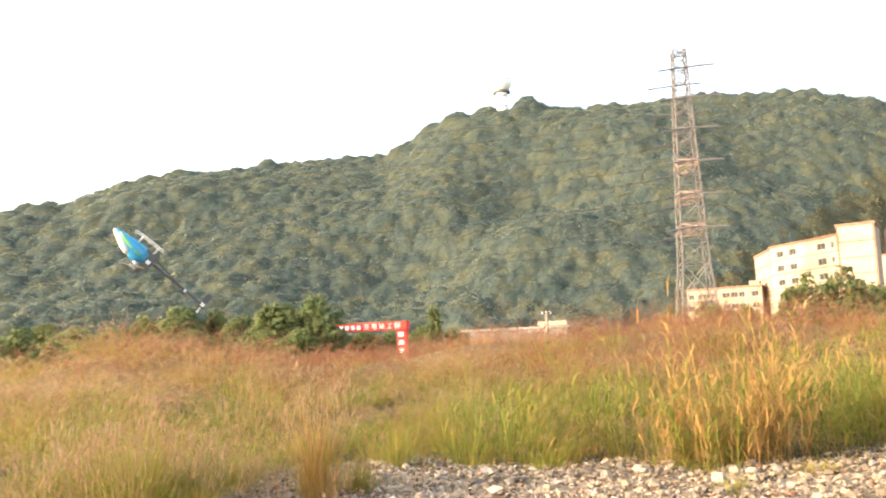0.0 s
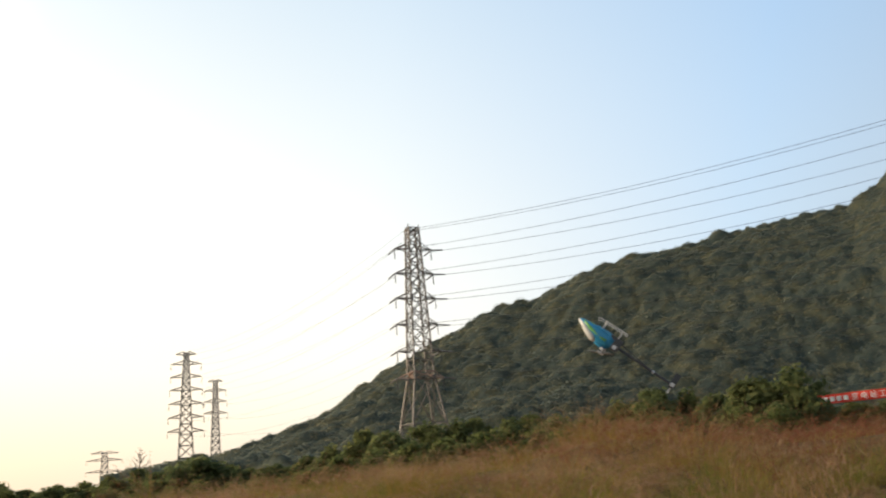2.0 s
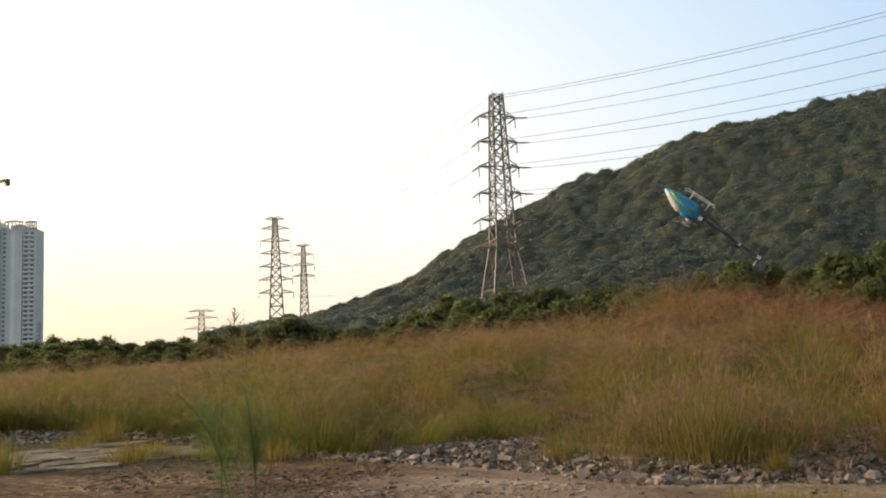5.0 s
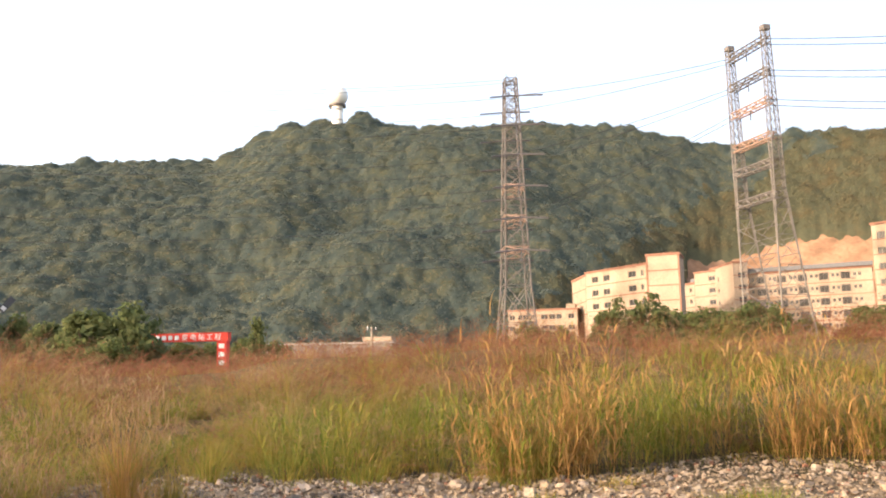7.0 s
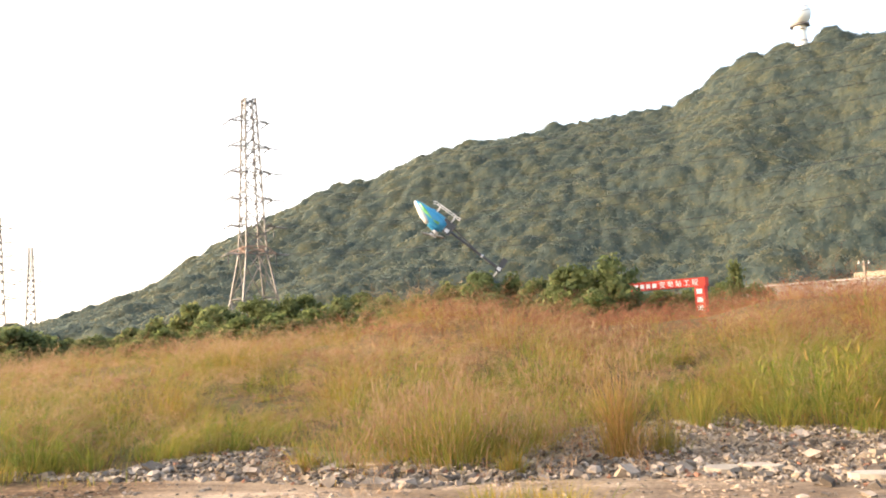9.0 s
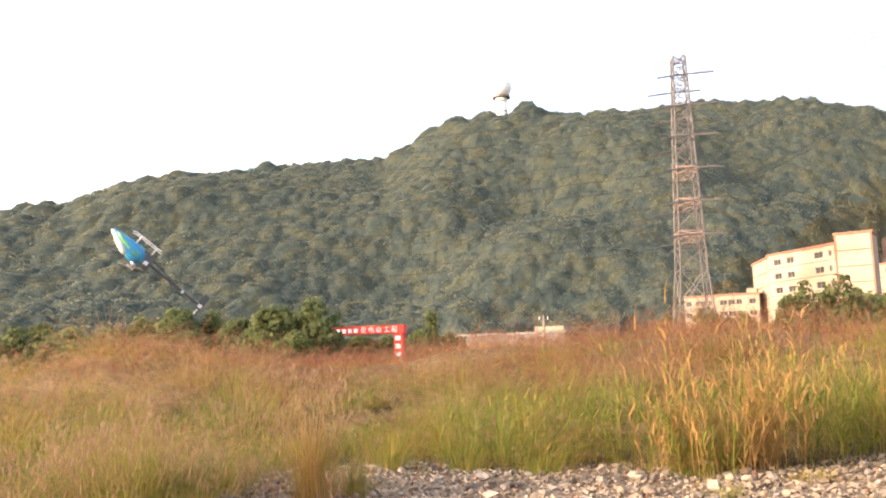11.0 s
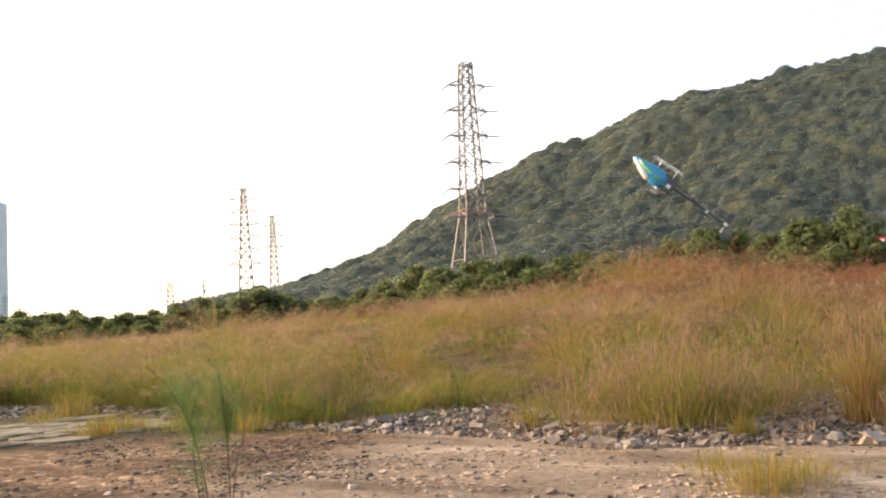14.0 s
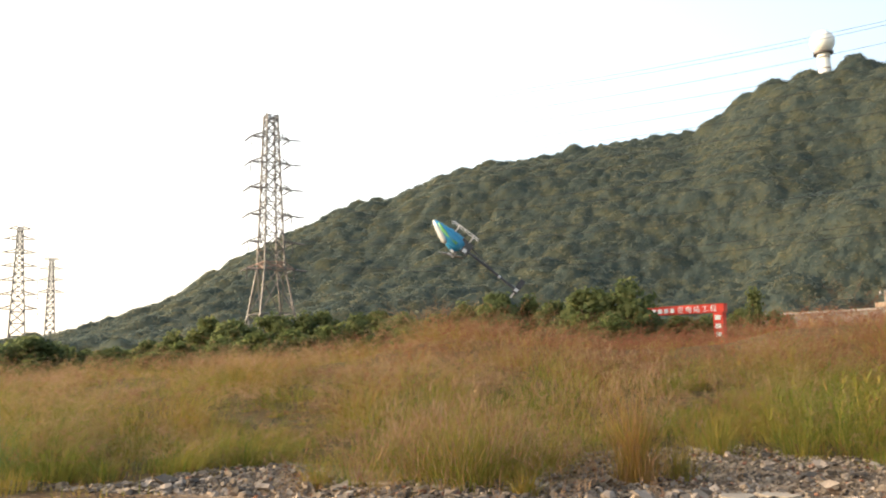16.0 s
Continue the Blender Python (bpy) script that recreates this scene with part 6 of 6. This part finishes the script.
feathery_sapling([(-44.56, -10.8), (-44.66, -6.2), (-44.9, -4.0), (-45.25, -1.9)], 4.3, 0.67, 150, 0.40, 1, "feathery green sapling with a thin dark stem beside the track")
feathery_sapling([(-45.8, -10.8), (-46.15, -8.6), (-46.6, -6.6), (-47.05, -5.3), (-47.8, -3.7), (-49.3, -2.1)], 4.4, 0.64, 170, 0.44, 2, "feathery green sapling leaning over the bare track")
feathery_sapling([(-46.4, -10.0), (-46.65, -8.4), (-46.66, -6.8)], 4.5, 0.72, 30, 0.26, 3, "small feathery green sapling beside the track")
feathery_sapling([(-44.4, -10.2), (-44.1, -8.1), (-43.6, -6.7)], 4.2, 0.8, 0, 0.3, 4, "thin leafless brown twig beside the track")


# ---- model helicopter in the air ----
def model_helicopter():
    eye = Vector((0, 0, 1.6))
    az = radians(-17.3)
    right, up = Vector((math.cos(az), -math.sin(az), 0)), Vector((0, 0, 1))
    nose, belly = (right * -0.78 + up * 0.63).normalized(), (right * 0.63 + up * 0.78).normalized()
    zed = -belly
    m = Matrix((nose, zed.cross(nose), zed)).transposed().to_4x4()
    spot = eye + polar(-16.4, 10.8) + Vector((0, 0, 10.8 * math.tan(radians(7.72))))
    m.translation = spot
    root = tagged(new("model_helicopter"), "blue, lime and silver model helicopter flying upside down", "helicopter")
    root.matrix_basis = m

    def loft(stations, sides=14, lo=0, hi=None):
        bm = bmesh.new()
        rings = []
        for x, cz, ry, rz in stations:
            rings.append([bm.verts.new((x, ry * math.cos(t), cz + rz * math.sin(t))) for t in (2 * math.pi * i / sides for i in range(sides))])
        for a, b in zip(rings, rings[1:]):
            for i in range(sides):
                j = (i + 1) % sides
                bm.faces.new((a[i], a[j], b[j], b[i]))
        bm.faces.new(rings[0][::-1])
        bm.faces.new(rings[-1])
        return bm

    body = [(-0.06, 0.0, 0.045, 0.07), (0.02, 0.0, 0.062, 0.095), (0.12, -0.005, 0.07, 0.098), (0.21, -0.02, 0.064, 0.078), (0.30, -0.036, 0.05, 0.055), (0.37, -0.048, 0.032, 0.034), (0.425, -0.055, 0.012, 0.012)]
    part("canopy", loft(body), M_BLUE, root, "blue painted canopy", True)
    part("windscreen", loft([(0.13, 0.060, 0.040, 0.036), (0.19, 0.050, 0.058, 0.050), (0.27, 0.018, 0.056, 0.050), (0.35, -0.018, 0.040, 0.038), (0.435, -0.048, 0.012, 0.014)]), M_SILVER, root, "silver canopy windscreen", True)
    part("nose_band", loft([(0.19, -0.075, 0.030, 0.024), (0.27, -0.070, 0.034, 0.026), (0.35, -0.062, 0.026, 0.022), (0.42, -0.055, 0.010, 0.010)]), M_LIME, root, "green band on the nose", True)
    part("rear_fairing", loft([(-0.03, 0.06, 0.03, 0.035), (0.05, 0.082, 0.042, 0.036), (0.12, 0.080, 0.036, 0.028), (0.16, 0.07, 0.012, 0.012)]), M_BLUE, root, "blue rear fairing", True)
    for s in (-1, 1):
        part("canopy_stripe", loft([(0.02, 0.055, 0.012, 0.02), (0.12, 0.05, 0.014, 0.024), (0.26, 0.02, 0.012, 0.02), (0.36, -0.015, 0.006, 0.01)], 8), M_LIME, root, "lime green stripe", True).location = (0, s * 0.054, -0.045)
    part("side_frame", box(-0.16, -0.032, -0.10, 0.10, 0.032, 0.06), M_CARBON, root, "black carbon side frame")
    part("battery_tray", box(0.0, -0.04, -0.105, 0.2, 0.04, -0.07), M_BLUE, root, "blue belly fairing")
    part("servo", box(-0.13, -0.055, 0.0, -0.08, 0.055, 0.045), M_ALLOY, root, "bright servo casing")
    boom = part("tail_boom", beams([((-0.12, 0, 0.0), (-0.90, 0, 0.02), 0.028, 10)]), M_CARBON, root, "black tail boom")
    part("boom_clamp", beams([((-0.62, 0, 0.014), (-0.65, 0, 0.014), 0.035, 10)]), M_ALLOY, boom, "bright boom clamp")
    part("boom_strut", beams([((-0.14, 0.03, -0.06), (-0.60, 0.01, 0.01), 0.008, 6), ((-0.14, -0.03, -0.06), (-0.60, -0.01, 0.01), 0.008, 6)]), M_CARBON, root)
    part("tail_fin", box(-0.93, -0.004, -0.13, -0.86, 0.004, 0.06), M_CARBON, root, "black tail fin")
    part("tail_gearbox", box(-0.92, -0.02, 0.0, -0.87, 0.03, 0.04), M_ALLOY, root, "bright tail gearbox")
    for s in (-1, 1):
        part("tail_blade", box(-0.905, 0.034, 0.02 if s > 0 else -0.09, -0.885, 0.038, 0.13 if s > 0 else 0.02), M_SILVER, root, "pale tail rotor blade")
    part("main_shaft", beams([((0.0, 0, 0.06), (0.0, 0, 0.165), 0.016, 10)]), M_ALLOY, root, "bright main shaft")
    part("rotor_head", beams([((-0.045, 0, 0.16), (0.045, 0, 0.16), 0.03, 8), ((0, 0, 0.10), (0, 0, 0.125), 0.07, 14)]), M_ALLOY, root, "bright rotor head")
    for s in (-1, 1):
        bm = bmesh.new()
        add_box(bm, s * 0.05 if s > 0 else -0.62, -0.025, 0.157, 0.62 if s > 0 else -0.05, 0.028, 0.163)
        b = part("main_blade", bm, M_CARBON, root, "dark main rotor blade")
        b.rotation_euler = (0, 0, radians(74))
    for s in (-1, 1):
        sk = part("skid", beams([((-0.16, s * 0.085, -0.19), (0.20, s * 0.085, -0.19), 0.010, 8), ((0.20, s * 0.085, -0.19), (0.24, s * 0.085, -0.17), 0.010, 8)]), M_SILVER, root, "pale landing skid")
        for x in (-0.09, 0.13):
            part("skid_strut", beams([((x, s * 0.03, -0.09), (x, s * 0.085, -0.19), 0.010, 8)]), M_SILVER, root, "pale skid strut")
    return root


model_helicopter()


# ---- paving and rubble at the edge of the field ----
def slab_mesh(w, d, h, seed):
    gen = np.random.default_rng(900 + seed)
    bm = bmesh.new()
    n = 13
    pts = [(math.cos(t) * w / 2 * gen.uniform(0.72, 1.1), math.sin(t) * d / 2 * gen.uniform(0.6, 1.12)) for t in (2 * math.pi * i / n for i in range(n))]
    lo, hi = [bm.verts.new((*p, -0.03)) for p in pts], [bm.verts.new((p[0] * 0.97, p[1] * 0.97, h)) for p in pts]
    bm.faces.new(lo[::-1])
    bm.faces.new(hi)
    for i in range(n):
        j = (i + 1) % n
        bm.faces.new((lo[i], lo[j], hi[j], hi[i]))
    return bm


def slab(az, r, w, d, h, turn, seed, label, name="concrete_slab", tip=0.0, mat=None):
    x, y, z = on_ground(az, r)
    root = empty(name, (x, y, z), turn)
    root.matrix_basis = pose(x, y, z, tip, 0, turn)
    me = part("slab", slab_mesh(w, d, h, seed), mat or M_PALE, root)
    return tagged(root, label, "slab", "broken slabs")


slab(-57.0, 17.6, 3.4, 2.8, 0.018, 62, 1, "broken pale concrete paving slab level with the soil", mat=M_PAVING)
slab(-51.6, 16.7, 2.4, 1.7, 0.015, 50, 2, "broken pale concrete paving slab level with the soil", mat=M_PAVING)
slab(-62.8, 17.0, 3.4, 2.8, 0.018, 60, 3, "broken pale concrete paving slab level with the soil", mat=M_PAVING)
slab(-54.0, 18.3, 1.5, 0.9, 0.03, 40, 11, "broken pale concrete paving slab level with the soil", mat=M_PAVING)
slab(-59.8, 15.9, 1.7, 0.8, 0.03, 70, 12, "broken pale concrete paving slab level with the soil", mat=M_PAVING)
slab(-48.9, 15.6, 1.4, 0.6, 0.03, 45, 13, "broken pale concrete paving slab level with the soil", mat=M_PAVING)
slab(-55.4, 15.7, 1.1, 0.6, 0.03, 58, 14, "broken pale concrete paving slab level with the soil", mat=M_PAVING)
for i in range(16):
    slab(-63 + i * 1.02 + 0.5 * math.sin(i * 2.7), 16.6 + 1.7 * math.sin(i * 1.9), 0.9 + 0.5 * math.sin(i * 3.1), 0.55 + 0.2 * math.cos(i * 2.2), 0.035, 57 + 25 * math.sin(i * 1.3), 20 + i, "small broken piece of pale concrete paving", mat=M_PAVING)
slab(0.2, 10.75, 0.42, 0.30, 0.07, 10, 4, "white broken slab lying on the rubble", tip=6)
slab(2.3, 10.9, 0.5, 0.24, 0.07, -14, 5, "pale broken slab lying on the rubble", tip=5)
slab(8.4, 10.2, 0.5, 0.28, 0.08, 8, 6, "grey broken slab half sunk in the rubble", tip=4)
slab(-21.3, 10.4, 0.42, 0.3, 0.08, 30, 7, "brownish broken slab at the rubble's edge", tip=9, mat=M_STONE)

INNER = [(-64, 20), (-58, 19.6), (-53, 20.6), (-50, 18), (-44, 14.6), (-38, 13.2), (-30.5, 12.0), (-23.6, 10.6), (-20.8, 10.2), (-14.7, 10.2), (-7.6, 10.4), (-0.9, 10.2), (9, 9.6), (20, 9.0), (44, 8.6)]
inner_r = lambda a: np.interp(a, [p for p, _ in INNER], [q for _, q in INNER])


def stone_kind(seed):
    """A small angular broken stone, twenty faces."""
    gen = np.random.default_rng(40 + seed)
    bm = bmesh.new()
    if seed % 3:
        bmesh.ops.create_cube(bm, size=0.85)
        bmesh.ops.triangulate(bm, faces=bm.faces)
        bmesh.ops.rotate(bm, verts=bm.verts, cent=(0, 0, 0), matrix=Euler(gen.uniform(-0.6, 0.6, 3)).to_matrix())
    else:
        bmesh.ops.create_icosphere(bm, subdivisions=1, radius=0.5)
    stretch = gen.uniform(0.6, 1.2, 3)
    for v in bm.verts:
        v.co = Vector([c * s * k for c, s, k in zip(v.co, stretch, gen.uniform(0.62, 1.2, 3))])
        v.co.z = max(-0.2, min(0.30, v.co.z * 0.8))
    bm.verts.ensure_lookup_table()
    V, F = np.array([v.co[:] for v in bm.verts]), np.array([[v.index for v in f.verts] for f in bm.faces])
    bm.free()
    return V, F


ROCKS = [stone_kind(i) for i in range(14)]


def scatter(name, count, az0, az1, near, far, size, flat, mat, label, seed):
    """Loose crumbs over a stretch of the track, thicker in drifts."""
    gen = np.random.default_rng(seed)
    VS, FS, off = [], [], 0
    for i in range(count):
        a, r = gen.uniform(az0, az1), gen.uniform(near, far)
        x, y = r * math.sin(radians(a)), r * math.cos(radians(a))
        if r > float(inner_r(a)) or vnoise(np.array(x * 0.9), np.array(y * 0.9 + 40)) < 0.42 + 0.2 * gen.random():
            continue
        s = size * math.exp(gen.normal() * 0.5)
        m = np.array(pose(x, y, float(ground_z(x, y)) + s * 0.1, gen.uniform(-12, 12), gen.uniform(-12, 12), gen.uniform(0, 360)))
        V, F = ROCKS[gen.integers(14)]
        VS.append((V * s * 2 * np.array([1, 1, flat])) @ m[:3, :3].T + m[:3, 3])
        FS.append(F + off)
        off += len(V)
    ob = new(name, arrays_mesh(name, np.concatenate(VS), np.concatenate(FS), [mat]))
    return tagged(ob, label, "rubble", kind="stuff")


def rubble():
    gen = np.random.default_rng(31)
    root = tagged(empty("rubble_bank"), "bank of broken grey stone and brick rubble below the grass", "rubble")
    meshes = [[arrays_mesh("stone", V, F, [mt]) for V, F in ROCKS] for mt in (M_STONE, M_BRICK, M_PALE, M_BEIGE)]
    n_single = 0
    VS, FS, MI, off = [], [], [], 0
    for i in range(34000):
        a = gen.uniform(-64, 44)
        wide = 1.0 if a > -36 else 0.55
        r0, r1 = float(inner_r(a)), float(foot_r(a)) + 0.5
        if a < -35 and not (-58.5 < a < -51) and gen.random() < (0.85 if a < -38 else 0.6):
            continue
        r = r0 + (r1 - r0) * gen.random()
        x, y = r * math.sin(radians(a)), r * math.cos(radians(a))
        s = 0.0195 * math.exp(gen.normal() * 0.62) * (1.0 + 0.2 * (r - r0 < 1.2)) * (0.80 if a < 10 else 0.90)
        s = min(s, 0.125)
        z = float(ground_z(x, y)) + s * 0.12 + 0.10 * math.sin(math.pi * min(1, (r - r0) / max(0.6, r1 - r0))) * gen.random() * wide
        kind = 1 if gen.random() < 0.05 else (2 if gen.random() < 0.05 else 0)
        kind = 3 if kind == 0 and gen.random() < 0.9 * min(1, max(0.12, (a - 2) / 12)) else kind
        s = min(s, 0.045 if kind == 1 else 0.06) if kind in (1, 2) else s
        k = gen.integers(14)
        m = pose(x, y, z, gen.uniform(-25, 25), gen.uniform(-25, 25), gen.uniform(0, 360)) @ Matrix.Diagonal((s * 2, s * 2, s * 2, 1))
        if n_single < 300 and s > 0.05 and r - r0 < 3.0:
            shared("stone", meshes[kind][k], root, m)
            n_single += 1
        else:
            V, F = ROCKS[k]
            M = np.array(m)
            VS.append(V @ M[:3, :3].T + M[:3, 3])
            FS.append(F + off)
            MI.append(np.full(len(F), kind))
            off += len(V)
    rest = shared("stone_scatter", arrays_mesh("stone_scatter", np.concatenate(VS), np.concatenate(FS), [M_STONES, M_BRICK, M_PALE, M_BEIGE], np.concatenate(MI)), root)
    tagged(rest, kind="stuff")
    scatter("brick_shards", 3600, -42, 4, 7.6, 10.6, 0.017, 0.4, M_SHARD, "pinkish flat shards of crushed brick on the track", 71)
    scatter("paving_crumbs", 3600, -66, -42, 9.5, 19.5, 0.013, 0.6, M_PAVING, "pale crumbs of broken concrete on the paving", 73)
    scatter("soil_clods", 6500, -66, -36, 8.0, 14.8, 0.014, 0.7, M_CLOD, "dark crumbled soil clods beside the track", 72)
    # grit scattered over the bare track
    VS, FS, off = [], [], 0
    for i in range(4600):
        a, r = gen.uniform(-66, 44), gen.uniform(5.5, 12.5)
        if r > float(inner_r(a)):
            continue
        x, y = r * math.sin(radians(a)), r * math.cos(radians(a))
        s = 0.014 * math.exp(gen.normal() * 0.5)
        m = np.array(pose(x, y, float(ground_z(x, y)) + s * 0.1, 0, 0, gen.uniform(0, 360))) * 1.0
        V, F = ROCKS[gen.integers(14)]
        VS.append((V * s * 2) @ m[:3, :3].T + m[:3, 3])
        FS.append(F + off)
        off += len(V)
    grit = new("gravel", arrays_mesh("gravel", np.concatenate(VS), np.concatenate(FS), [M_STONES]))
    tagged(grit, "scattered grey gravel on the bare track", "gravel", kind="stuff")


rubble()
